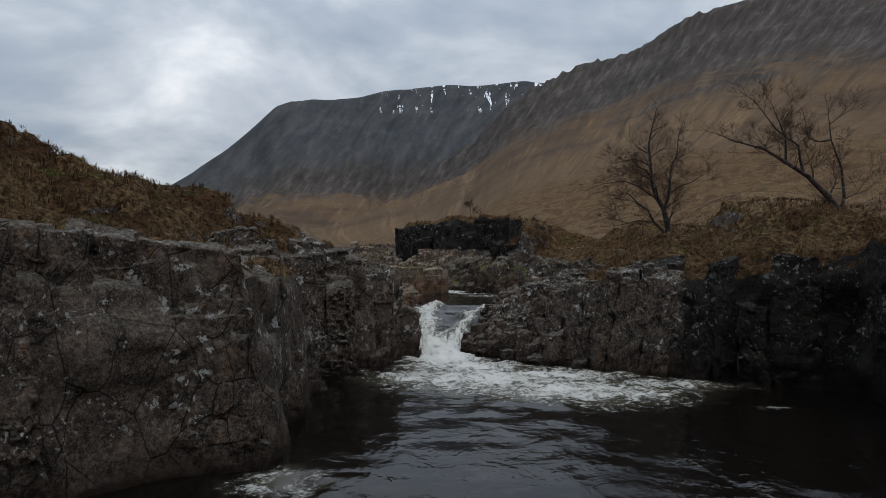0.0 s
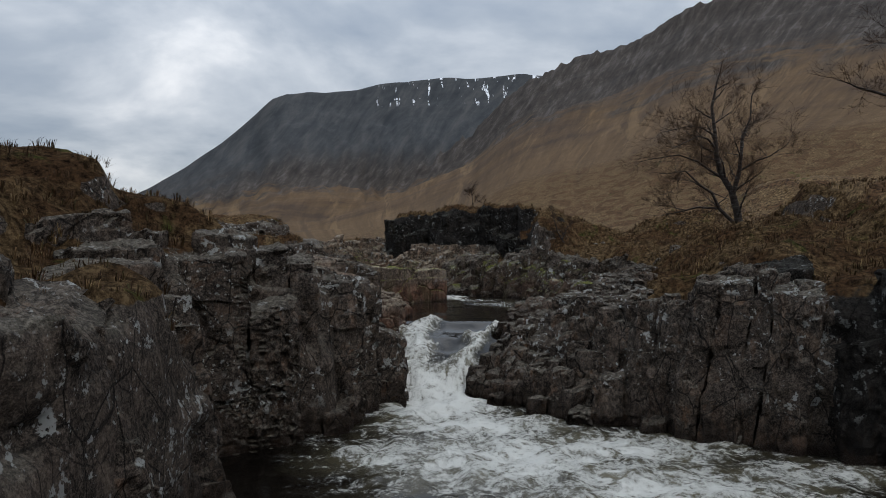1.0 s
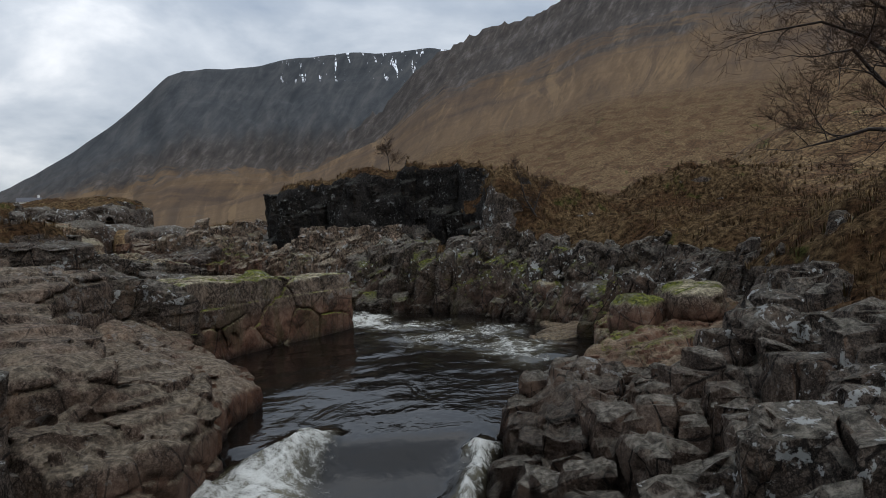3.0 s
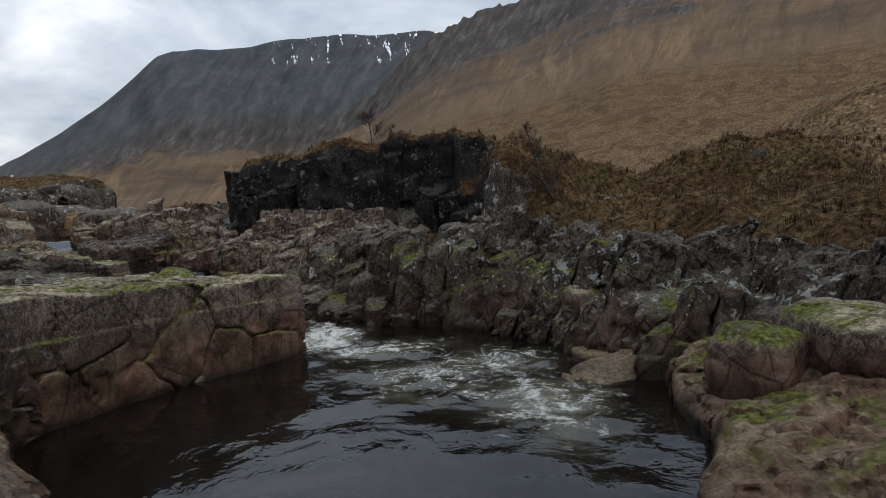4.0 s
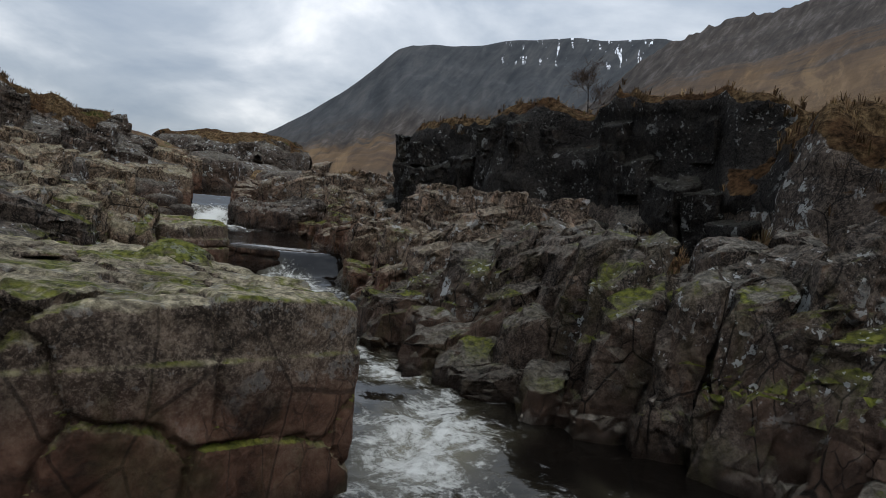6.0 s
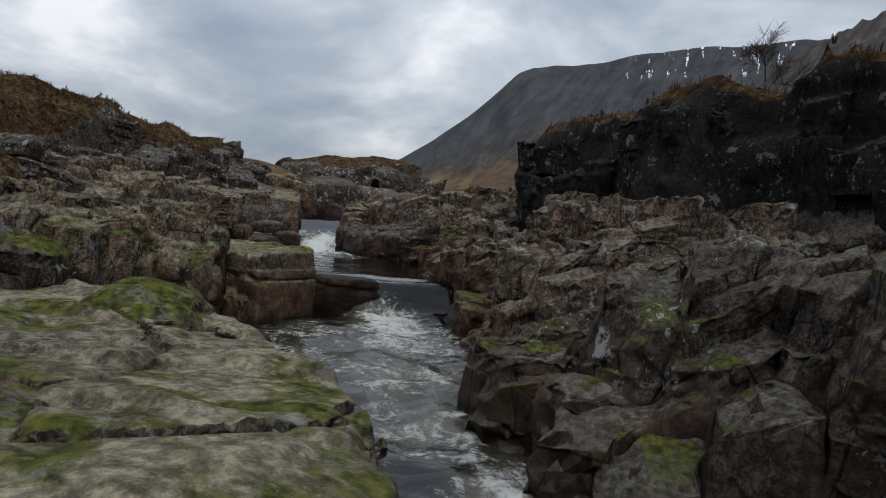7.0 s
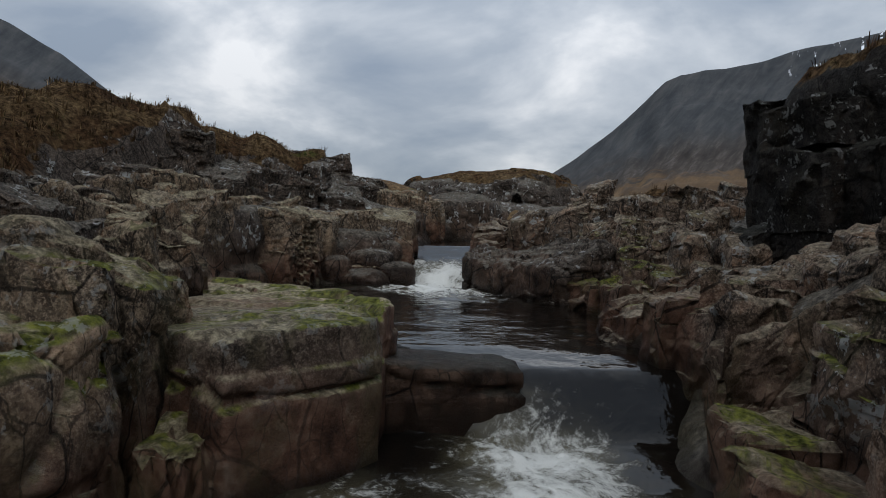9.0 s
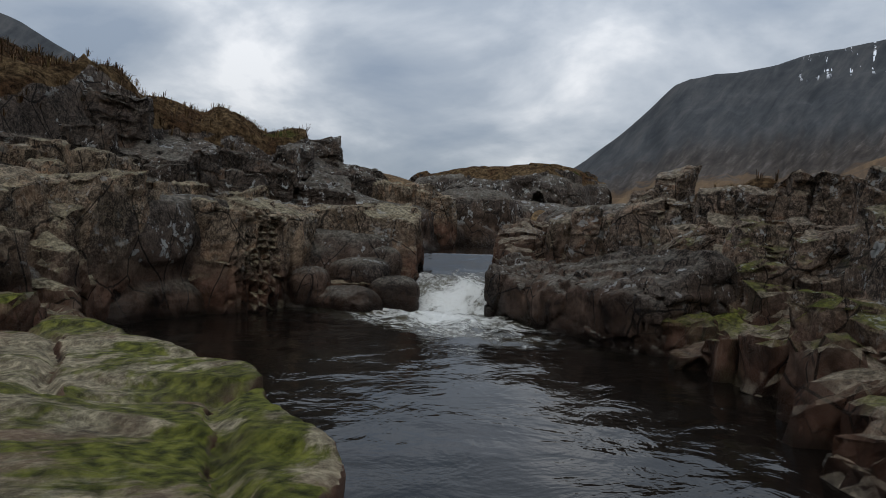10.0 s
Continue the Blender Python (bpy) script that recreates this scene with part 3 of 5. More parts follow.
    col = n.mix(n.math("MULTIPLY", n.remap(up, 0.35, 0.85, 0, 0.75), n.remap(n.noise(0.7, 6, 0.62), 0.38, 0.56, 0.35, 1.0)), col, n.scaled(lit_crust, top_tone))
    # moss on ledges
    mossy = n.math("MULTIPLY", n.math("MULTIPLY", n.remap(up, 0.35, 0.8), n.remap(tide, 0.25, 0.6)), n.math("MULTIPLY", n.remap(n.math("ADD", n.noise(0.9, 7, 0.68, 0.6), n.math("MULTIPLY", n.attr("moss"), 0.19)), 0.585, 0.66), n.remap(n.attr("moss"), 0.1, 0.5)))
    moss = n.ramp(n.noise(14, 4), (0.36, (0.035, 0.040, 0.006)), (0.50, (0.130, 0.140, 0.022)), (0.66, (0.27, 0.275, 0.050)))
    col = n.mix(mossy, col, moss)
    algae = n.math("MULTIPLY", n.remap(n.noise(1.1, 5, 0.6, 0.5, stretch=(1.6, 1.6, 0.7)), 0.50, 0.64), n.math("MULTIPLY", n.attr("moss"), 0.75))
    col = n.mix(algae, col, n.ramp(grain, (0.36, (0.030, 0.026, 0.011)), (0.64, (0.150, 0.125, 0.062))))
    # pale lichen rosettes
    spots = n.math("MULTIPLY", n.remap(n.noise(3.6, 6, 0.62, 0.2), 0.585, 0.605), n.remap(n.noise(0.5, 3, 0.5), 0.49, 0.55))
    tiny = n.math("MULTIPLY", n.remap(n.noise(11.0, 4, 0.6), 0.61, 0.63), n.remap(n.noise(0.9, 4, 0.6), 0.50, 0.58))
    lich = n.math("MULTIPLY", n.math("MAXIMUM", spots, tiny), n.remap(n.noise(22, 3), 0.36, 0.46))
    lich = n.math("MULTIPLY", lich, n.remap(tide, 0.5, 1.1))
    col = n.mix(n.math("MULTIPLY", lich, lichen), col, (0.56, 0.57, 0.55))
    rough = n.remap(tide, 0.0, 0.6, 0.28, 0.72)
    seam = n.math("ABSOLUTE", n.math("SUBTRACT", n.noise(0.8, 7, 0.6, 0.8, stretch=(1, 1, 1.6)), 0.5))
    h = n.math("ADD", n.noise(3.0, 11, 0.74, 0.3, stretch=(1, 1, 1.7)), n.math("SUBTRACT", n.math("MULTIPLY", n.remap(seam, 0.0, 0.02), 0.10), n.math("MULTIPLY", line, 0.12)))
    h = n.math("ADD", h, n.math("ADD", n.facets(3.2, 4.0, (1, 1, 0.6)), n.facets(9.0, 3.0, (1, 1, 0.6))))
    nor = n.bump(h, 1.0, relief)
    nor = n.bump(n.noise(22, 8, 0.78), 1.0, 0.045, nor)
    if turf:
        g = n.math("MULTIPLY", n.attr("turf"), n.remap(up, 0.30, 0.60))
        g = n.remap(n.math("ADD", g, n.math("MULTIPLY", n.math("SUBTRACT", n.noise(3.0, 5), 0.5), 0.7)), 0.40, 0.62)
        col = n.mix(g, col, turf_colour(n))
        rough = n.math("MAXIMUM", rough, n.math("MULTIPLY", g, 0.95))
        spec = n.math("SUBTRACT", 0.12, n.math("MULTIPLY", g, 0.1))
        tn = n.bump(n.noise(9, 8, 0.75, stretch=(1, 1, 0.6)), 1.0, 0.25)
        mixn = n.N("ShaderNodeMix"); mixn.data_type = "VECTOR"
        n.L(g, mixn.inputs[0]); n.L(nor, mixn.inputs[4]); n.L(tn, mixn.inputs[5])
        nor = mixn.outputs[1]
        return n.finish(col, rough, nor, spec)
    return n.finish(col, rough, nor, 0.14)


def turf_colour(n):
    patch = n.noise(0.5, 6, 0.62, 0.6)
    fine = n.noise(6.0, 8, 0.75)
    straw = n.ramp(fine, (0.38, (0.030, 0.020, 0.011)), (0.5, (0.120, 0.078, 0.040)), (0.62, (0.27, 0.185, 0.098)))
    heather = n.ramp(fine, (0.38, (0.016, 0.010, 0.007)), (0.62, (0.145, 0.082, 0.041)))
    col = n.mix(n.remap(patch, 0.42, 0.56), heather, straw)
    green = n.ramp(fine, (0.36, (0.016, 0.019, 0.006)), (0.64, (0.120, 0.122, 0.036)))
    return n.mix(n.remap(n.noise(0.7, 6, 0.62, 0.3), 0.60, 0.70), col, green)


def hill_material():
    n = Nodes("moor_hillside")
    alt = n.N("ShaderNodeSeparateXYZ")
    n.L(n.pos, alt.inputs[0])
    x, y, z = alt.outputs
    near_tex = turf_colour(n)
    fall_line = n.math("ARCTAN2", n.math("SUBTRACT", x, 1.0), n.math("SUBTRACT", y, 20.0))
    away = n.N("ShaderNodeVectorMath"); away.operation = "LENGTH"
    n.L(n.pos, away.inputs[0])
    fall_line = n.math("SUBTRACT", fall_line, n.math("MULTIPLY", n.math("LOGARITHM", away.outputs["Value"], 2.718), 0.20))
    flow = n.N("ShaderNodeCombineXYZ")
    n.L(n.math("MULTIPLY", fall_line, 40.0), flow.inputs[0]); n.L(n.math("MULTIPLY", away.outputs["Value"], 0.004), flow.inputs[1])
    streak = n.noise(1.0, 5, 0.62, 0.1, vector=flow.outputs[0])
    patch = n.noise(0.010, 8, 0.62, 0.6)
    grain_at = n.N("ShaderNodeCombineXYZ")
    # grain runs down the slopes, a little aslant
    steepness = n.math("DIVIDE", z, away.outputs["Value"])
    bearing = n.math("ARCTAN2", n.math("SUBTRACT", x, 1.0), n.math("SUBTRACT", y, 20.0))
    n.L(n.math("MULTIPLY", n.math("ADD", bearing, n.math("MULTIPLY", steepness, -0.7)), 70.0), grain_at.inputs[0]); n.L(n.math("MULTIPLY", steepness, 34.0), grain_at.inputs[1])
    fine = n.math("ADD", n.math("MULTIPLY", n.noise(1.0, 9, 0.70, 0.3, vector=grain_at.outputs[0]), 0.62), n.math("ADD", n.math("MULTIPLY", n.noise(0.12, 10, 0.72, 0.5), 0.23), n.math("MULTIPLY", n.noise(0.9, 6, 0.7), 0.15)))
    straw = n.ramp(fine, (0.34, (0.082, 0.051, 0.027)), (0.5, (0.122, 0.077, 0.041)), (0.66, (0.185, 0.120, 0.066)))
    brown = n.ramp(fine, (0.34, (0.048, 0.032, 0.022)), (0.66, (0.092, 0.060, 0.039)))
    low = n.remap(z, 150, 20, -0.08, 0.10)
    col = n.mix(n.remap(n.math("ADD", n.math("ADD", patch, low), n.math("MULTIPLY", n.math("SUBTRACT", streak, 0.5), 0.22)), 0.40, 0.62), brown, straw)
    col = n.mix(n.remap(n.noise(0.45, 9, 0.70, 0.5, vector=grain_at.outputs[0]), 0.52, 0.62, 0.0, 0.55), col, (0.052, 0.035, 0.024))
    col = n.mix(n.remap(n.noise(0.33, 9, 0.70, 0.5, vector=grain_at.outputs[0]), 0.54, 0.62, 0.0, 0.5), col, (0.215, 0.140, 0.072))
    stone = n.ramp(n.math("ADD", n.math("MULTIPLY", n.noise(1.3, 10, 0.72, 0.3, vector=grain_at.outputs[0]), 0.75), n.math("MULTIPLY", n.noise(0.06, 10, 0.74, 0.6), 0.25)), (0.38, (0.028, 0.023, 0.020)), (0.52, (0.062, 0.051, 0.043)), (0.64, (0.130, 0.114, 0.103)))
    high = n.math("ADD", n.remap(z, 25, 140), n.math("ADD", n.math("MULTIPLY", n.math("SUBTRACT", n.noise(0.016, 9, 0.68, 0.8), 0.5), 2.2), n.math("MULTIPLY", n.math("SUBTRACT", streak, 0.5), 0.5)))
    col = n.mix(n.remap(high, 0.25, 0.72), col, stone)
    far = n.remap(away.outputs["Value"], 950, 1300)
    cold = n.ramp(n.math("ADD", n.math("MULTIPLY", n.noise(0.02, 11, 0.72, 0.3), 0.25), n.math("MULTIPLY", n.noise(0.8, 10, 0.68, 0.4, vector=grain_at.outputs[0]), 0.75)), (0.38, (0.034, 0.038, 0.042)), (0.50, (0.054, 0.057, 0.060)), (0.62, (0.082, 0.081, 0.080)))
    col = n.mix(n.math("MULTIPLY", far, n.remap(n.math("ADD", z, n.math("MULTIPLY", patch, 240)), 120, 340)), col, cold)
    # old snow lying in gullies under the summit
    lane = n.N("ShaderNodeCombineXYZ")
    fall_line = n.math("ARCTAN2", n.math("SUBTRACT", x, 1.0), n.math("SUBTRACT", y, 20.0))
    n.L(n.math("MULTIPLY", fall_line, 150.0), lane.inputs[0]); n.L(n.math("MULTIPLY", z, 0.012), lane.inputs[1])
    lanes = n.noise(1.0, 3, 0.55, 0.25, vector=lane.outputs[0])
    snow = n.math("MULTIPLY", n.remap(lanes, 0.60, 0.625), n.remap(n.noise(0.03, 4, 0.6, 0.2), 0.43, 0.47))
    snow = n.math("MULTIPLY", snow, n.math("MULTIPLY", n.remap(z, 375, 400), n.math("MULTIPLY", n.remap(x, -260, -200), n.remap(y, 1200, 1400))))
    snow = n.math("MULTIPLY", snow, far)
    col = n.mix(snow, col, (0.80, 0.82, 0.85))
    dist = n.N("ShaderNodeVectorMath"); dist.operation = "LENGTH"
    n.L(n.pos, dist.inputs[0])
    close = n.remap(dist.outputs["Value"], 60, 160, 1.0, 0.0)
    col = n.mix(close, col, near_tex)
    nor = n.bump(n.math("ADD", fine, n.noise(0.5, 8, 0.66, 0.3, vector=grain_at.outputs[0])), 0.10, 2.5)
    return n.finish(col, 0.95, nor, 0.1)


def water_material():
    n = Nodes("peaty_river_water")
    foam = n.attr("foam")
    # froth runs in threads down the falls and in lace over the pools
    steep = n.remap(n.up(), 0.93, 0.70)
    lace = n.noise(2.4, 9, 0.68, 0.8)
    thread = n.noise(1.6, 8, 0.66, 0.6, stretch=(3.4, 1.5, 0.8))
    fine = n.N("ShaderNodeMix")
    n.L(steep, fine.inputs[0]); n.L(lace, fine.inputs[2]); n.L(thread, fine.inputs[3])
    fine = fine.outputs[0]
    vein = n.math("SUBTRACT", 1.0, n.math("MULTIPLY", n.math("ABSOLUTE", n.math("SUBTRACT", n.noise(0.9, 6, 0.62, 2.6), 0.5)), 8.0))
    vein = n.math("MAXIMUM", vein, -0.6)
    f = n.math("ADD", foam, n.math("ADD", n.math("ADD", n.math("MULTIPLY", n.math("SUBTRACT", fine, 0.5), 2.0), n.math("MULTIPLY", n.math("SUBTRACT", n.noise(13.0, 7, 0.74, 0.3), 0.5), 1.1)), n.math("MULTIPLY", vein, 0.20)))
    white = n.remap(f, 0.42, 1.02)
    white = n.math("MULTIPLY", white, n.remap(foam, 0.06, 0.25))
    cloud = n.remap(n.math("ADD", foam, n.math("MULTIPLY", n.math("SUBTRACT", n.noise(0.7, 4, 0.6, 1.0), 0.5), 0.8)), 0.10, 0.95)
    body = n.mix(cloud, (0.005, 0.0040, 0.0032), (0.125, 0.110, 0.068))
    col = n.mix(white, body, (0.70, 0.70, 0.655))
    rough = n.math("ADD", n.math("MULTIPLY", n.math("MAXIMUM", white, n.math("MULTIPLY", cloud, 0.35)), 0.55), 0.035)
    ripple = n.math("ADD", n.noise(1.5, 4, 0.55, 0.8, stretch=(1.0, 0.7, 1.0)), n.noise(0.5, 3, 0.5, 1.5))
    nor = n.bump(n.math("ADD", ripple, n.math("MULTIPLY", n.noise(6, 3, 0.55, 0.5), 0.16)), 0.75, 0.034)
    nor = n.bump(n.math("MULTIPLY", f, n.math("MAXIMUM", white, n.math("MULTIPLY", cloud, 0.25))), 0.7, 0.05, nor)
    return n.finish(col, rough, nor, 0.5, IOR=1.33)


# DARK_ROCK is the gorge rock at a quarter of its tone
ROCK, DARK_ROCK, PALE_ROCK = rock_material("gorge_rock", (0.80, 0.69, 0.61), (1.12, 1.05, 0.98)), rock_material("darker_gorge_rock", (0.20, 0.19, 0.185), (0.28, 0.28, 0.26), lichen=0.4), rock_material("scoured_rock", (1.15, 0.98, 0.82), (2.5, 2.25, 1.70), False, 0.12, 0.30, 0.25, 0.4, 0.55)
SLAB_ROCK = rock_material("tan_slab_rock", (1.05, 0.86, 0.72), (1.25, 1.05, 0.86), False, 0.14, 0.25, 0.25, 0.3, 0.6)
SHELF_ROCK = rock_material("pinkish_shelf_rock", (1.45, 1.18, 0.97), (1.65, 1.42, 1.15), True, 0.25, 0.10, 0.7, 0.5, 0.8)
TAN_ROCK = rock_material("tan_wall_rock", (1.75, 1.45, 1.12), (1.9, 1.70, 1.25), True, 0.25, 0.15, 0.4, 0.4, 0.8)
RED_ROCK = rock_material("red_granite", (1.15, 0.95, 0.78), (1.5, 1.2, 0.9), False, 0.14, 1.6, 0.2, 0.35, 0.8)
HILL, WATER = hill_material(), water_material()

# ------------------------------------------------------------------ large structure
rv, rq, GRID, DIST, SMOOTH = solid_rock()
gxs, gys, GH, GD, GTOP, GLEV = GRID


def plan_lookup(table, x, y):
    i = np.clip(np.rint((np.asarray(x) - X0) / CELL).astype(int), 0, len(gxs) - 1)
    j = np.clip(np.rint((np.asarray(y) - Y0) / CELL).astype(int), 0, len(gys) - 1)
    return table[i, j]


vx, vy, vz = rv[:, 0], rv[:, 1], rv[:, 2]
turf_v = turf_mask(vx, vy, vz, plan_lookup(GH, vx, vy), plan_lookup(GD, vx, vy))
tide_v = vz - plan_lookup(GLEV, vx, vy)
near_water = np.exp(-np.clip(plan_lookup(GD, vx, vy), 0, None) / 2.2)
moss_v = np.clip(near_water * step01(30, 36, vy) * np.where(vx < -12.5, 0.12, 0.68) + 0.15 * step01(8, 12, vx), 0, 1)
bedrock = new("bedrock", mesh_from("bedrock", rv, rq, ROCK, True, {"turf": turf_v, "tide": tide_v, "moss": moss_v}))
# the outcrop and the cliff take the darker copy of the gorge rock
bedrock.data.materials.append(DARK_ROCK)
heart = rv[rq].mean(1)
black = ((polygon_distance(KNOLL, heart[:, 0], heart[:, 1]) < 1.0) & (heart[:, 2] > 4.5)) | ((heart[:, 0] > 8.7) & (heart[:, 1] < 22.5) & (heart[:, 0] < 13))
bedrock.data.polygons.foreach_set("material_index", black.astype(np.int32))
tagged(bedrock, "dark jointed rock of the river gorge with lichen and moss", "rock bank", kind="structure")


def ground_sheet():
    rr = np.concatenate([[0.0], np.geomspace(6, 60, 40, endpoint=False), np.geomspace(60, 2200, 225), np.geomspace(2500, 4300, 8)])
    az = np.concatenate([np.linspace(-180, -50, 60, endpoint=False), np.linspace(-50, 85, 460, endpoint=False), np.linspace(85, 180, 50, endpoint=False)])
    R, A = np.meshgrid(rr, np.radians(az), indexing="ij")
    x, y = 1.0 - R * np.sin(A), 32.0 + R * np.cos(A)
    h, d, top, level = ground_height(x, y)
    inside = np.minimum(np.minimum(x - X0, X1 - x), np.minimum(y - Y0, Y1 - y))
    h = h - 0.05 - 9.0 * step01(0.0, 2.5, inside)
    h = np.where((d < 0.2) & (inside <= 0), level - 1.0, h)
    nr, na = R.shape
    i, j = np.meshgrid(np.arange(nr - 1), np.arange(na), indexing="ij")
    a, b = i * na + j, i * na + (j + 1) % na
    faces = np.stack([a, b, b + na, a + na], -1).reshape(-1, 4)[:, ::-1]
    ob = new("ground", mesh_from("ground", np.stack([x, y, h], -1).reshape(-1, 3), faces, HILL))
    return tagged(ob, "brown winter moorland rising to bare mountains with old snow", "ground", kind="structure")


ground_sheet()

# foam on the water: x, y, reach along x, reach along y, strength
FOAM = [(0.6, 23.6, 1.9, 1.7, 1.05), (2.2, 19.4, 3.2, 2.4, 0.86), (4.8, 17.8, 3.2, 2.2, 0.78), (6.3, 17.3, 2.0, 1.6, 0.66), (0.0, 19.8, 1.8, 1.6, 0.66), (1.6, 21.9, 2.8, 1.7, 0.85), (4.4, 20.2, 3.4, 1.5, 0.8), (7.4, 18.8, 2.8, 1.1, 0.62), (0.2, 20.4, 2.4, 1.2, 0.55),
        (0.75, 40.3, 0.75, 1.8, 0.78), (1.8, 38.9, 1.7, 1.0, 0.56), (3.9, 37.2, 1.5, 1.4, 0.48), (4.2, 34.8, 1.1, 1.8, 0.50), (-0.1, 42.6, 0.8, 0.8, 0.78), (2.7, 36.6, 1.6, 1.6, 0.48),
        (-1.4, 43.7, 1.5, 1.4, 0.50), (-5.1, 49.2, 0.8, 0.7, 1.0), (-4.4, 48.4, 1.1, 0.9, 0.85), (-3.9, 47.3, 1.6, 1.4, 0.62), (-2.6, 45.3, 1.6, 1.6, 0.50), (-4.4, 45.6, 1.6, 1.5, 0.46), (-5.4, 46.8, 1.2, 1.3, 0.46), (-13.1, 58.4, 1.1, 1.2, 1.0), (-12.5, 57.2, 2.0, 1.2, 0.95), (-11.8, 56.0, 2.2, 0.8, 0.6), (-1.7, 9.9, 1.0, 0.9, 0.52), (9.6, 15.6, 0.6, 0.3, 0.45)]


def river_surface():
    h = 0.13
    xs, ys = np.arange(-27, 26, h), np.arange(-30, 78, h)
    x, y = np.meshgrid(xs, ys, indexing="ij")
    d = river_distance(x, y)
    keep = (d < 0.9)
    z = water_level(x, y)
    # the pool reaches up to the ledge's front
    front = 0.6 * (x + 6.43) - 0.79 * (y - 48.92)
    z = np.where((front > -0.1) & (x < -5.7) & (y > 47.5) & (y < 51), np.minimum(z, 1.79), z)
    dz = np.hypot(*np.gradient(z, h))
    foam = np.zeros_like(z)
    for fx, fy, rx, ry, s in FOAM:
        foam = np.maximum(foam, s * np.exp(-(((x - fx) / rx) ** 2 + ((y - fy) / ry) ** 2)))
    fall = step01(0.25, 0.7, dz)
    # the first fall pours as two white streams beside a dark tongue
    first = (y > 24) & (y < 30.2)
    ragged = 0.26 * fbm(x * 2.6, y * 1.2, seed=97, octaves=4)
    xl, wl = np.interp(y, [24, 25.8, 27.7, 28.9, 29.8], [0.1, -0.25, -0.5, -0.1, 0.4]), np.interp(y, [24, 25.8, 27.7, 28.9, 29.8], [0.8, 0.85, 0.85, 0.6, 0.25])
    xr, wr = np.interp(y, [24, 26, 27.2, 28.8, 29.3], [1.1, 1.35, 1.8, 2.4, 2.55]), np.interp(y, [24, 26, 27.2, 28.8, 29.3], [0.5, 0.36, 0.28, 0.2, 0.12])
    sides = np.maximum(np.exp(-((x - xl + ragged) / wl) ** 2) * step01(30.2, 29.3, y), np.exp(-((x - xr + ragged) / wr) ** 2) * step01(29.5, 28.8, y))
    low = step01(26.4, 25.0, y)
    foam = np.where(first, np.maximum(foam * step01(26, 24.8, y), np.maximum(0.74 * sides, 0.88 * low)), np.maximum(foam, fall * np.where((y > 46) & (y < 51.5), 0.10, 1.0)))
    z = z + (0.012 + 0.045 * np.clip(2 * foam, 0, 1)) * fbm(x * 0.9, y * 1.2, seed=91, octaves=4) + np.clip(foam, 0, 1) * 0.13 * fbm(x * 1.9, y * 1.9, seed=95, octaves=4)
    z = np.where(first, z + 0.12 * sides + 0.07 * sides * fbm(x * 5, y * 1.5, seed=99, octaves=4) - 0.16 * step01(25.6, 26.6, y) * step01(29.6, 28.6, y) * (1 - sides), z)
    idx = np.arange(x.size).reshape(x.shape)
    k = keep[:-1, :-1] & keep[1:, :-1] & keep[1:, 1:] & keep[:-1, 1:]
    faces = np.stack([idx[:-1, :-1][k], idx[1:, :-1][k], idx[1:, 1:][k], idx[:-1, 1:][k]], 1)
    used, inv = np.unique(faces, return_inverse=True)
    v = np.stack([x.ravel()[used], y.ravel()[used], z.ravel()[used]], 1)
    ob = new("water", mesh_from("water", v, inv.reshape(-1, 4), WATER, True, {"foam": foam.ravel()[used]}))
    return tagged(ob, "dark peaty river with white foam below small falls", "river", kind="structure")


river_surface()


# ------------------------------------------------------------------ jointed rock, block by block
def clip_convex(poly, nx, ny, c):
    """The part of a convex outline where nx * x + ny * y <= c."""
    out = []
    for (ax, ay), (bx, by) in zip(poly, poly[1:] + poly[:1]):
        da, db = nx * ax + ny * ay - c, nx * bx + ny * by - c
        if da <= 0:
            out.append((ax, ay))
        if (da < 0) != (db < 0) and da != db:
            t = da / (da - db)
            out.append((ax + t * (bx - ax), ay + t * (by - ay)))
    return out


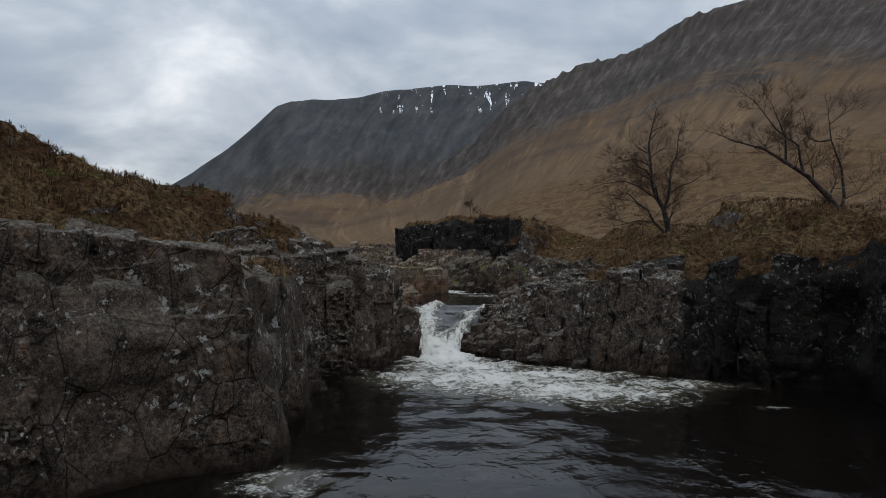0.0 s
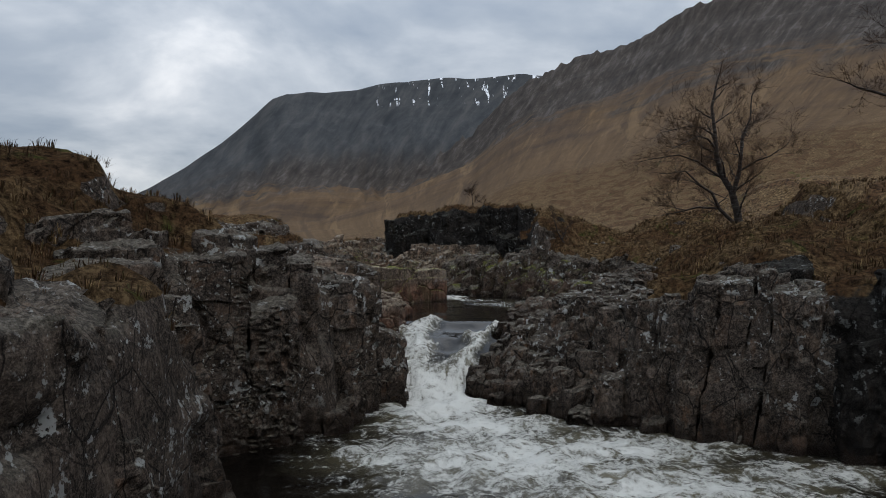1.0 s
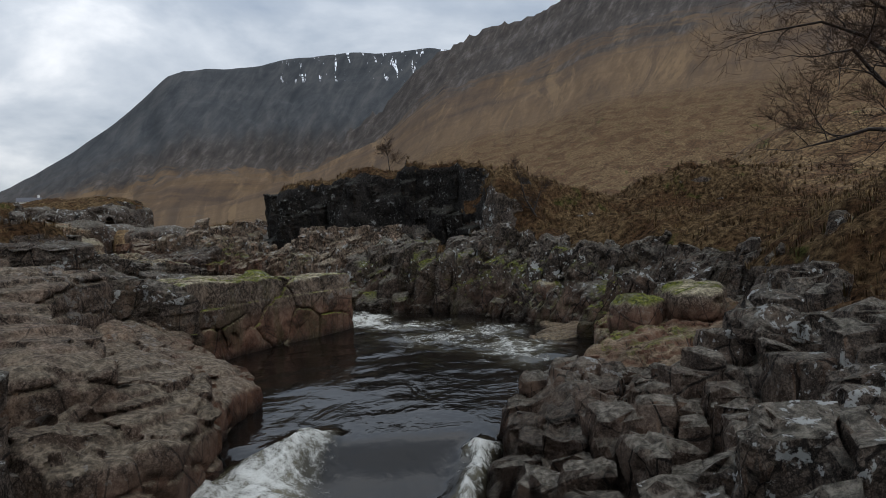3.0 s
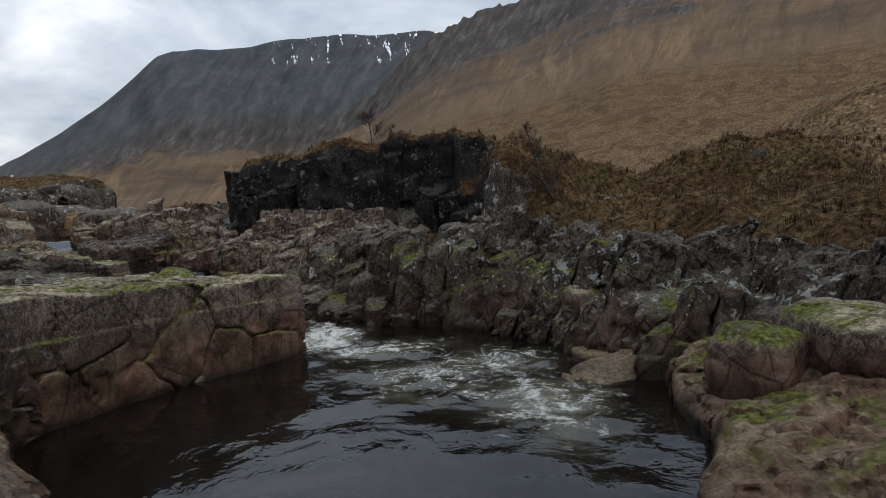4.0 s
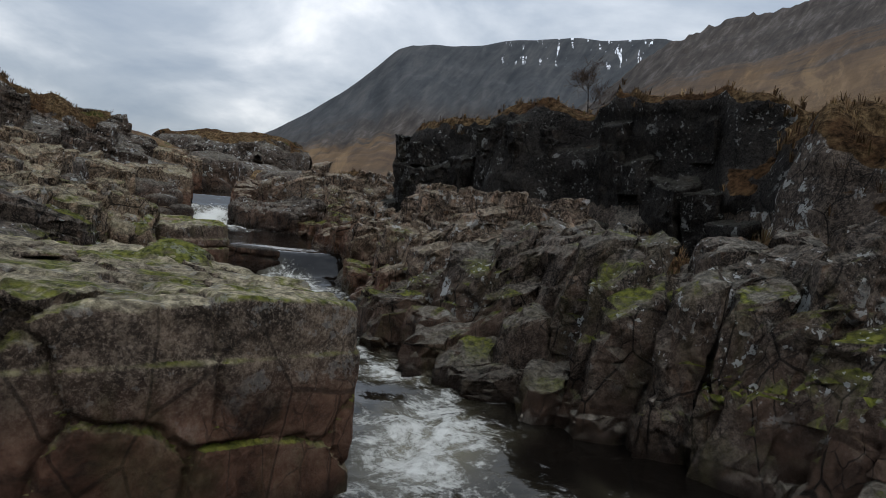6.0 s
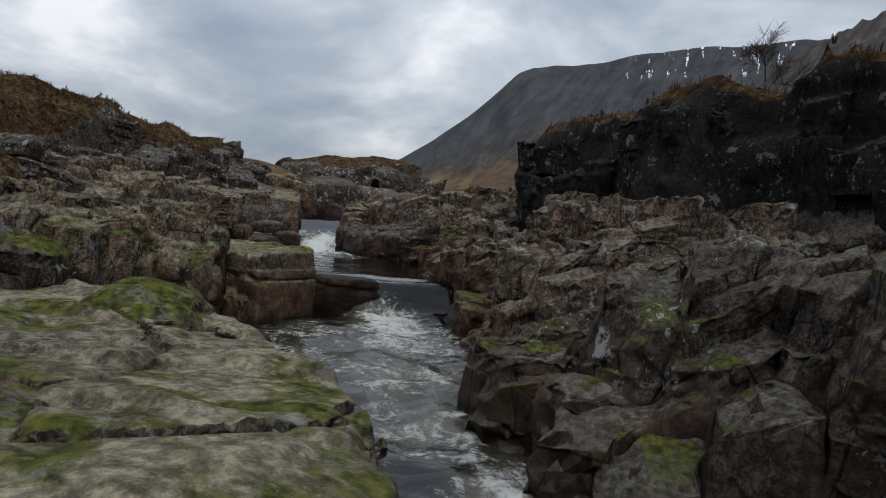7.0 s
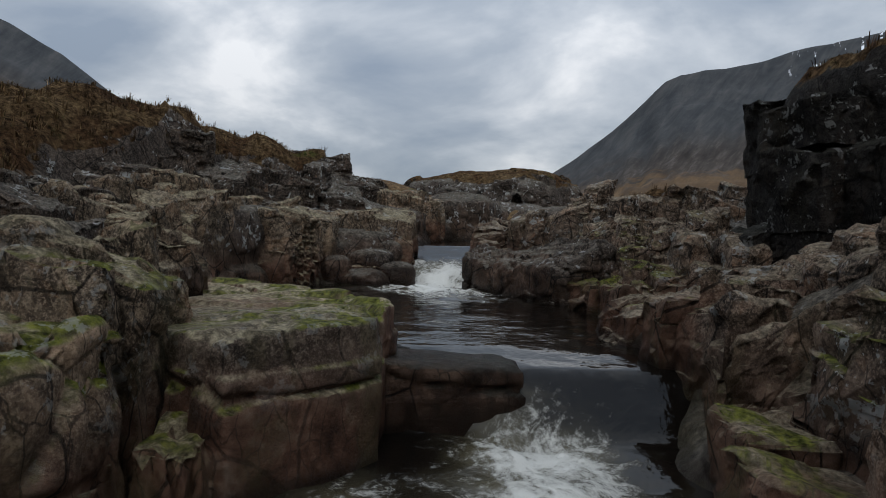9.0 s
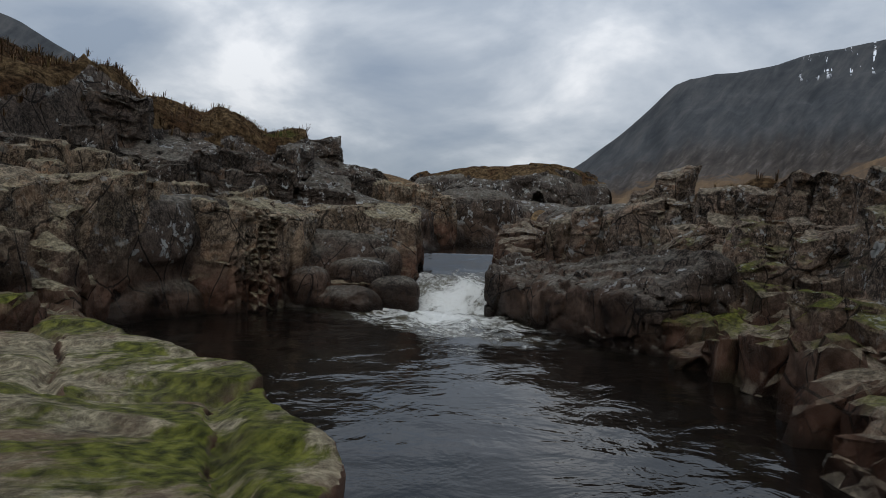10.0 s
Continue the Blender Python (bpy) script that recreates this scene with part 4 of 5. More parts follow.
def joint_cells(bx, by, turn, size, rng, keep):
    """Outlines of the columns between upright joints, in plan: cells round jittered seeds in rows."""
    ct, st = math.cos(turn), math.sin(turn)
    rot = np.array(((ct, st), (-st, ct)))
    corners = np.array([(x, y) for x in bx for y in by]) @ rot.T
    lo, hi = corners.min(0) / size - 1, corners.max(0) / size + 1
    nu, nv = int(hi[0] - lo[0]) + 1, int(hi[1] - lo[1]) + 1
    iu, iv = np.meshgrid(np.arange(nu), np.arange(nv), indexing="ij")
    su = lo[0] + iu + 0.5 * (iv % 2) * rng.uniform(0.4, 1.0) + rng.uniform(-0.40, 0.40, iu.shape)
    sv = lo[1] + iv + rng.uniform(-0.34, 0.34, iu.shape)
    world = np.stack([su * size[0], sv * size[1]], -1) @ rot
    alive = rng.random(su.shape) > 0.34
    ok = keep(world[..., 0], world[..., 1]) & alive
    cells = []
    for i, j in np.argwhere(ok):
        x0, y0 = su[i, j], sv[i, j]
        poly = [(x0 - 1.4, y0 - 1.1), (x0 + 1.4, y0 - 1.1), (x0 + 1.4, y0 + 1.1), (x0 - 1.4, y0 + 1.1)]
        for a in range(max(i - 3, 0), min(i + 4, nu)):
            for b in range(max(j - 2, 0), min(j + 3, nv)):
                if alive[a, b] and (a, b) != (i, j):
                    ex, ey = su[a, b] - x0, sv[a, b] - y0
                    # joints keep to two main directions
                    nx, ny = (ex, ey * 0.35) if abs(ex) > 1.15 * abs(ey) else ((ex * 0.35, ey) if abs(ey) > 1.15 * abs(ex) else (ex, ey))
                    poly = clip_convex(poly, nx, ny, nx * (x0 + ex / 2) + ny * (y0 + ey / 2))
                    if len(poly) < 3:
                        break
            if len(poly) < 3:
                break
        if len(poly) >= 3:
            cells.append((np.array(poly) * size) @ rot)
    return cells


GDX, GDY = np.gradient(GD, CELL)
SOFT = GH.copy()
for _ in range(14):
    SOFT = (SOFT + np.roll(SOFT, 1, 0) + np.roll(SOFT, -1, 0) + np.roll(SOFT, 1, 1) + np.roll(SOFT, -1, 1)) / 5
SLX, SLY = np.gradient(SOFT, CELL)


def attributes_at(p):
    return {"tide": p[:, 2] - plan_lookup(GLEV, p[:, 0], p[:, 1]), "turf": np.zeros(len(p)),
            "moss": np.clip(np.exp(-np.clip(plan_lookup(GD, p[:, 0], p[:, 1]), 0, None) / 2.2) * step01(30, 36, p[:, 1]) * np.where(p[:, 0] < -12.5, 0.12, 0.68) + 0.15 * step01(8, 12, p[:, 0]), 0, 1)}


def centre_line(y):
    return np.interp(y, [0, 24, 30, 38, 43, 50, 58, 64], [3, 0.7, 1, 2, -0.6, -5.5, -13, -16])


# bank, x and y ranges, west or east of the stream, metres from the water, joints' turn, lean of the columns (x, y per metre up), cell, bed height, relief of the outcrops
FRACTURES = [
    ("west", (-12, 3), (5, 19.2), -1, (0.0, 3), 0.6, (-0.16, 0.0), (0.90, 0.75), 1.00, 0.24),
    ("west", (-12, 3), (19.2, 34.4), -1, (0.0, 7), 0.35, (-0.04, 0.0), (0.75, 0.58), 0.46, 0.34),
    ("west", (-14, 2), (34.4, 42.6), -1, (0.0, 9), 0.45, (0.0, 0.0), (0.95, 0.70), 0.26, 0.22),
    ("wall", (-18, -3), (41.6, 52.2), -1, (0.0, 2.6), 0.5, (-0.05, 0.05), (0.56, 0.48), 1.7, 0.24),
    ("west", (-24, -3), (42.0, 68.5), -1, (2.6, 9), 0.7, (0.0, 0.0), (1.05, 0.66), 0.24, 0.28),
    ("wall", (-26, -8), (52.2, 68), -1, (0.0, 2.6), 0.65, (-0.05, 0.05), (1.2, 0.9), 2.4, 0.20),
    ("cliff", (8.4, 16), (6, 22.5), 1, (0.0, 5), -0.3, (0.02, 0.04), (0.6, 0.5), 1.0, 0.26),
    ("east", (-1, 16), (6, 30.6), 1, (0.0, 6), -0.35, (0.16, 0.05), (0.40, 0.31), 1.5, 0.28),
    ("east", (-6, 14), (40.8, 46.6), 1, (0.0, 6), 0.25, (0.16, 0.10), (0.48, 0.38), 0.50, 0.46),
    ("east", (-4, 14), (30.6, 40.8), 1, (0.0, 6), -0.45, (0.46, 0.10), (0.34, 0.27), 0.85, 0.50),
    ("shelf", (-14, 8), (46.6, 64), 1, (0.0, 8), 0.55, (0.08, 0.06), (0.56, 0.44), 0.42, 0.40),
]
KNOLL_JOINTS = ("knoll", (-7, 8), (45, 60), 0, (0, 99), 0.7, (-0.05, -0.07), (0.95, 0.8), 1.1, 0.12)


def fracture(row, seed):
    """Blocks as (corners, triangles): columns between upright joints, cut into beds, each a little proud or back of the next."""
    bank, bx, by, side, reach, turn, lean, size, bed, relief = row
    rng = np.random.default_rng(seed)

    def keep(x, y):
        d, h = plan_lookup(GD, x, y), plan_lookup(GH, x, y)
        knoll = polygon_distance(KNOLL, x, y)
        ok = (x > max(bx[0], X0 + 0.6)) & (x < min(bx[1], X1 - 0.6)) & (y > max(by[0], Y0 + 0.6)) & (y < min(by[1], Y1 - 0.6))
        if side:
            ok &= ((x - centre_line(y)) * side > 0) & (d > reach[0] - 0.05) & (d < reach[1]) & (knoll > (1.15 if bank == "shelf" else 0.5))
            ok &= turf_mask(x, y, h, h, d) < 0.6
        else:
            ok &= (knoll < 0.6) & (knoll > -1.0) & (x < 5.4)
        if bank in ("east", "shelf"):
            ok &= ~((x > 8.4) & (y < 22.5))
        for poly in WORN_PLANS:
            ok &= polygon_distance(poly, x, y) > 0.0
        return ok

    blocks = []
    lean = np.array(lean)
    cells = joint_cells(bx, by, turn, np.array(size), rng, keep)
    mids = np.array([q.mean(0) for q in cells])
    outcrop = block_cells(np.column_stack([mids + 0.5 * np.stack([vnoise(mids[:, 0] / 1.3, mids[:, 1] / 1.3, seed=seed + q) for q in (3, 4)], 1), np.zeros(len(mids))]),
                          (2.3 * size[0] + 0.7, 1.9 * size[1] + 0.6, 1.0), np.array(Euler((0, 0, turn + 0.4)).to_matrix()), seed + 5)
    # the blocks of one outcrop share its tilted back
    spin = np.array(Euler((0, 0, turn + 0.4)).to_matrix())
    to_heart = ((outcrop[2] * np.array((2.3 * size[0] + 0.7, 1.9 * size[1] + 0.6, 1.0))) @ spin)[:, :2]
    leans = hashdir(outcrop[0])[:, :2]
    for poly, knob, rim, heart, way in zip(cells, outcrop[0], outcrop[1], to_heart, leans):
        c = poly.mean(0)
        zref = float(plan_lookup(GLEV, c[0], c[1])) + 0.3
        top = float(plan_lookup(GH, c[0], c[1]))
        for _ in range(3):
            at = c + lean * (top - zref)
            top = float(plan_lookup(GH, at[0], at[1]))
        big = float(vnoise(c[0] / 1.5, c[1] / 1.5, seed=seed + 1)) + 0.6 * float(vnoise(c[0] / 0.6, c[1] / 0.6, seed=seed + 2))
        free = min(max((top - zref) / 0.9, 0.25), 1.0) * (1 - 0.7 * float(scoured(at[0], at[1], top - zref + 0.3)))
        shared = 0.75 * relief * way * free
        top += relief * free * (2.2 * (knob - 0.45) + 0.25 * big + rng.uniform(-0.14, 0.14) - 0.6 * max(1 - rim / 0.16, 0) ** 2) - float(shared @ heart) - 0.02
        if side == 0:
            top -= 0.34
        dip = 0.16 * np.clip(np.array((plan_lookup(SLX, at[0], at[1]), plan_lookup(SLY, at[0], at[1]))), -0.9, 0.9) + shared + rng.normal(0, 0.07, 2)
        ring = c + (poly - c) * 1.5
        low = float(plan_lookup(GH, ring[:, 0], ring[:, 1]).min()) - 1.6 * relief - 0.25
        low = max(low, zref - 0.9)
        if side == 0:
            low = max(low, 3.6)
        if top < zref - 0.08:
            continue
        m = len(poly)
        z1, first = top, True
        while z1 > low or first:
            z0 = z1 - bed * rng.uniform(0.45, 1.6)
            grow = rng.uniform(0.93, 1.0) if first else rng.uniform(0.955, 1.03)
            out = c + (poly - c) * grow + rng.normal(0, 0.035 * size[1] + 0.003, 2)
            edge = min(0.035, 0.09 * size[1]) * rng.uniform(0.4, 2.2)
            inner = out + (c - out) * (edge / np.maximum(np.hypot(*(out - c).T), 0.08))[:, None] * rng.uniform(0.6, 1.5, (m, 1))
            slope = dip if first else rng.normal(0, 0.12, 2)
            tilt1 = (out - c) @ slope
            if not first:
                tilt1 = tilt1 + 0.02
            rows3 = [(out + rng.normal(0, 0.012, (m, 2)), np.full(m, z0 - 0.10)), (out + rng.normal(0, 0.008, (m, 2)), z1 + tilt1 - edge * rng.uniform(0.5, 1.3, m)), (inner, z1 + (inner - c) @ slope + rng.normal(0, 0.02 if first else 0.008, m)), (c[None] + rng.normal(0, 0.25, (1, 2)) * (out - c).std(0), np.array([z1 + (rng.normal(0.01, 0.05) if first else 0.0)]))]
            v = np.concatenate([np.column_stack([q + lean * (z[:, None] - zref), z]) for q, z in rows3])
            i = np.arange(m)
            k = (i + 1) % m
            tri = [np.stack([i, k, k + m], 1), np.stack([i, k + m, i + m], 1), np.stack([i + m, k + m, k + 2 * m], 1), np.stack([i + m, k + 2 * m, i + 2 * m], 1),
                   np.stack([np.full(m, 3 * m), 2 * m + i, 2 * m + k], 1)]
            blocks.append((v, np.concatenate(tri)))
            z1, first = z0, False
    return blocks


def weather(v):
    """Bends blocks together and keeps their feet out of the stream."""
    x, y, z = v.T
    off = 0.08 * np.stack([vnoise(x / 0.9, y / 0.9, z / 0.9, seed=k) for k in (171, 172, 173)], 1) + 0.03 * np.stack([vnoise(x / 0.3, y / 0.3, z / 0.3, seed=k) for k in (181, 182, 183)], 1)
    v = v + off
    d = plan_lookup(GD, v[:, 0], v[:, 1])
    push = np.clip(-0.12 - d, 0, 0.8)
    v[:, 0] += push * plan_lookup(GDX, v[:, 0], v[:, 1])
    v[:, 1] += push * plan_lookup(GDY, v[:, 0], v[:, 1])
    return v


def split_long(v, f, owner, longest):
    """Halves every edge longer than that, until none is left; owner: the block of each corner."""
    for _ in range(5):
        e = np.stack([f, np.roll(f, -1, 1)], -1)
        key = np.sort(e.reshape(-1, 2), 1)
        uniq, inv = np.unique(key[:, 0].astype(np.int64) * len(v) + key[:, 1], return_inverse=True)
        a, b = uniq // len(v), uniq % len(v)
        cut = np.linalg.norm(v[a] - v[b], axis=1) > longest
        if not cut.any():
            break
        at = np.full(len(uniq), -1)
        at[cut] = len(v) + np.arange(cut.sum())
        v, owner = np.concatenate([v, (v[a[cut]] + v[b[cut]]) / 2]), np.concatenate([owner, owner[a[cut]]])
        m = at[inv].reshape(-1, 3)
        n = (m >= 0).sum(1)
        out = [f[n == 0]]
        for turn in range(3):
            g, h = np.roll(f, -turn, 1), np.roll(m, -turn, 1)
            one = (n == 1) & (h[:, 0] >= 0)
            out += [np.stack([g[one, 0], h[one, 0], g[one, 2]], 1), np.stack([h[one, 0], g[one, 1], g[one, 2]], 1)]
            two = (n == 2) & (h[:, 2] < 0)
            out += [np.stack([h[two, 0], g[two, 1], h[two, 1]], 1), np.stack([g[two, 0], h[two, 0], h[two, 1]], 1), np.stack([g[two, 0], h[two, 1], g[two, 2]], 1)]
        t = n == 3
        out += [np.stack([f[t, 0], m[t, 0], m[t, 2]], 1), np.stack([m[t, 0], f[t, 1], m[t, 1]], 1), np.stack([m[t, 2], m[t, 1], f[t, 2]], 1), m[t]]
        f = np.concatenate(out)
    return v, f, owner


def chip(v, f):
    """Breaks plane faces into small leaning facets, with blunt corners."""
    cross = np.cross(v[f[:, 1]] - v[f[:, 0]], v[f[:, 2]] - v[f[:, 0]])
    normal = np.zeros_like(v)
    for k in range(3):
        for c in range(3):
            normal[:, c] += np.bincount(f[:, k], cross[:, c], len(v))
    normal /= np.linalg.norm(normal, axis=1)[:, None] + 1e-9
    back = np.zeros(len(v))
    for size, turn, seed, deep in (((0.60, 0.45, 0.75), (0.15, 0.2, 0.5), 371, 0.055), ((0.26, 0.20, 0.36), (-0.2, 0.2, 1.0), 381, 0.030)):
        r, c, o = block_cells(v, size, np.array(Euler(turn).to_matrix()), seed)
        back += deep * (r - 0.45) + 0.13 * ((o * np.array(size)) * hashdir(r)).sum(1)
    return v - normal * np.clip(back, -0.07, 0.16)[:, None]


def rock_bank(name, label, rows, root_at, stone, longest=0.17):
    root = tagged(new(name), label, "rock bank", kind="structure")
    root.location = root_at
    blocks = [b for k, row in rows for b in fracture(row, 400 + 10 * k)]
    counts = np.array([len(v) for v, f in blocks])
    starts = np.concatenate([[0], np.cumsum(counts)])
    v, f = np.concatenate([v for v, f in blocks]), np.concatenate([f + o for (_, f), o in zip(blocks, starts)])
    v, f, owner = split_long(v, f, np.repeat(np.arange(len(blocks)), counts), longest)
    v = chip(weather(v), f)
    n = np.bincount(owner)
    mids = np.stack([np.bincount(owner, v[:, c]) / n for c in range(3)], 1)
    reach = np.sqrt(np.bincount(owner, ((v - mids[owner]) ** 2).sum(1)) / n)
    # single stones: the biggest close beside the channel
    d = np.clip(plan_lookup(GD, mids[:, 0], mids[:, 1]), 0, 9)
    along = (mids[:, 1] > 9) & (mids[:, 1] < 58) & (mids[:, 2] > plan_lookup(GLEV, mids[:, 0], mids[:, 1]) - 0.1)
    single = np.argsort(-np.where(along, reach / (1.0 + 0.5 * d), -1))[:290]
    rest = np.ones(len(blocks), bool)
    rest[single] = False
    of_face = owner[f[:, 0]]
    order = np.argsort(of_face, kind="stable")
    edges = np.searchsorted(of_face[order], np.arange(len(blocks) + 1))
    for kind, faces in [("rock_block", order[edges[k]:edges[k + 1]]) for k in single] + [("rock_blocks", np.flatnonzero(rest[of_face]))]:
        if not len(faces):
            continue
        used, inv = np.unique(f[faces], return_inverse=True)
        w = v[used]
        o = w.mean(0) if kind == "rock_block" else np.array(root_at, float)
        me = mesh_from(kind, w - o, inv.reshape(-1, 3), stone, True, attributes_at(w))
        me.set_sharp_from_angle(angle=radians(13))
        ob = new(kind, me)
        ob.parent, ob.location = root, Vector(o) - Vector(root_at)
        if kind == "rock_blocks":
            tagged(ob, kind="stuff")
    return root


rock_bank("rock_bank_west", "grey jointed bedrock in ledges and worn slabs", [(k, r) for k, r in enumerate(FRACTURES) if r[0] == "west"], (-5, 30, 2), ROCK)
rock_bank("rock_wall_west", "tan and brown jointed rock wall beside the upper pools", [(k, r) for k, r in enumerate(FRACTURES) if r[0] == "wall"], (-9, 48, 3), TAN_ROCK)
rock_bank("rock_bank_east", "dark steeply jointed bedrock in narrow leaning columns", [(k, r) for k, r in enumerate(FRACTURES) if r[0] == "east"], (6, 30, 2), ROCK)
rock_bank("rock_shelf_east", "pinkish-tan broken rock shelf beside the upper pool", [(k, r) for k, r in enumerate(FRACTURES) if r[0] == "shelf"], (-3, 52, 3), SHELF_ROCK)
rock_bank("rock_cliff_east", "dark cliff above the plunge pool with white lichen spots", [(k, r) for k, r in enumerate(FRACTURES) if r[0] == "cliff"], (10, 19, 2), DARK_ROCK, 0.19)
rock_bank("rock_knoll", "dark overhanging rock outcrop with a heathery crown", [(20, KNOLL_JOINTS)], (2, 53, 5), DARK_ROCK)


# ------------------------------------------------------------------ water-worn rocks
def worn_rock(name, label, plan, foot, top, tilt, cell, seed, bed=0.11, roundness=0.07, cracks=(1.3, 1.1, 1.3), moss=0.35, ledge=None, stone=None):
    px, py = np.array(plan)[:, 0], np.array(plan)[:, 1]
    cx, cy = px.mean(), py.mean()
    xs = np.arange(px.min() - 0.4, px.max() + 0.4, cell)
    ys = np.arange(py.min() - 0.4, py.max() + 0.4, cell)
    zs = np.arange(foot - 0.3, top + 0.9, cell)
    gx, gy, gz = np.meshgrid(xs, ys, zs, indexing="ij")
    flat = polygon_distance(plan, gx[:, :, 0] + 0.12 * vnoise(gx[:, :, 0] / 0.9, gy[:, :, 0] / 0.9, seed=seed), gy[:, :, 0] + 0.12 * vnoise(gx[:, :, 0] / 0.9, gy[:, :, 0] / 0.9, seed=seed + 1))
    side = flat[:, :, None] - 0.03 * vnoise(gx / 0.8, gy / 0.8, gz / 0.5, seed=seed + 2) - 0.10 * (gz < foot + 0.8 * (top - foot)) * 0.4
    n = fbm(gx[:, :, 0] / 1.8, gy[:, :, 0] / 0.9, seed=seed + 3, octaves=4)
    crown = top + tilt[0] * (gx[:, :, 0] - cx) + tilt[1] * (gy[:, :, 0] - cy) + bed * (np.floor(n * 3.2) + step01(0.75, 1.0, n * 3.2 - np.floor(n * 3.2))) * 0.55
    if ledge:
        u = (gx[:, :, 0] * ledge[0] + gy[:, :, 0] * ledge[1]) / ledge[2] + 0.35 * fbm(gx[:, :, 0] / 2.6, gy[:, :, 0] / 1.6, seed=seed + 31, octaves=4)
        tread = np.floor(u) + step01(0.93, 1.0, u - np.floor(u))
        crown = crown + ledge[3] * (tread - u)
    up = gz - crown[:, :, None]
    k = roundness
    hh = np.clip(0.5 + 0.5 * (side - up) / k, 0, 1)
    D = (up * (1 - hh) + side * hh + k * hh * (1 - hh)).astype(np.float32)
    near = np.argwhere(np.abs(D) < 0.3)
    p = np.stack([xs[near[:, 0]], ys[near[:, 1]], zs[near[:, 2]]], 1)
    pw = p + 0.10 * np.stack([vnoise(p[:, 0] / 0.8, p[:, 1] / 0.8, p[:, 2] / 0.8, seed=seed + q) for q in (5, 6, 7)], 1)
    r, c, o = block_cells(pw, cracks, np.array(Euler((0.05, -0.05, 0.55)).to_matrix()), seed + 11)
    D[near[:, 0], near[:, 1], near[:, 2]] += (r - 0.5) * 0.03 + 0.10 * np.clip(1 - c / 0.03, 0, 1) + 0.015 * fbm(p[:, 0] / 0.4, p[:, 1] / 0.4, p[:, 2] / 0.16, seed=seed + 21, octaves=3)
    v, q = surface_net(D, (xs[0], ys[0], zs[0]), cell)
    at = attributes_at(v)
    at["moss"] = np.clip(at["moss"] * 0.6 + moss, 0, 1)
    o = np.array((cx, cy, foot))
    me = mesh_from(name, v - o, q, stone or PALE_ROCK, True, at)
    me.set_sharp_from_angle(angle=radians(40))
    ob = new(name, me)
    ob.location = o
    return tagged(ob, label, "rock")


worn_rock("rock_block", "large pinkish-grey rock block with flat mossy top at the water", PINK_BLOCK, 1.2, 3.2, (-0.03, -0.045), 0.036, 600, bed=0.05, roundness=0.05, moss=0.27, ledge=(-0.35, 0.94, 1.05, 0.055))
worn_rock("rock_block", "square pink rock block with bright moss on its top", SQUARE_BLOCK, 1.5, 3.05, (0.01, -0.005), 0.042, 640, bed=0.03, roundness=0.04, cracks=(2.6, 2.4, 0.9), moss=0.26, ledge=(-0.5, 0.87, 0.9, 0.05))
worn_rock("rock", "brown rounded rock beside the upper fall", FALL_BLOCK, 2.1, 3.55, (0.13, 0.18), 0.05, 680, bed=0.2, roundness=0.35, cracks=(1.1, 0.9, 0.8), moss=-0.3, stone=ROCK)
worn_rock("rock", "reddish rock ledge with yellow-green moss sloping into the pool", RED_LEDGE, 1.2, 2.35, (0.17, -0.06), 0.05, 720, bed=0.16, roundness=0.3, cracks=(0.6, 0.5, 0.5), moss=0.35, stone=RED_ROCK)
worn_rock("rock_ledge", "dark wet rock ledge awash under the water's step", LEDGE, 1.0, 2.46, (-0.02, -0.06), 0.05, 790, bed=0.03, roundness=0.08, cracks=(4.0, 4.0, 4.0), moss=-0.6, stone=DARK_ROCK)
worn_rock("rock_slab", "broad pinkish-tan rock slab stepping down towards the waterfall", SHELF_SLAB, 1.6, 3.58, (-0.19, 0.09), 0.05, 810, bed=0.06, roundness=0.12, cracks=(2.4, 1.2, 0.45), moss=-0.2, ledge=(-0.62, 0.5, 0.55, 0.10), stone=SLAB_ROCK)
worn_rock("rock_slab", "low tan rock slab at the brink of the waterfall", BRINK_SLAB, 0.9, 2.62, (-0.28, 0.10), 0.05, 830, bed=0.05, roundness=0.12, cracks=(1.8, 0.9, 0.4), moss=-0.2, ledge=(-0.62, 0.5, 0.45, 0.10), stone=SLAB_ROCK)
worn_rock("rock_slab", "tilted tan rock slab beside the head of the waterfall", LIP_SLAB, 1.2, 2.5, (-0.38, 0.05), 0.06, 760, bed=0.10, roundness=0.15, cracks=(1.6, 0.7, 0.5), moss=-0.1, stone=SLAB_ROCK)


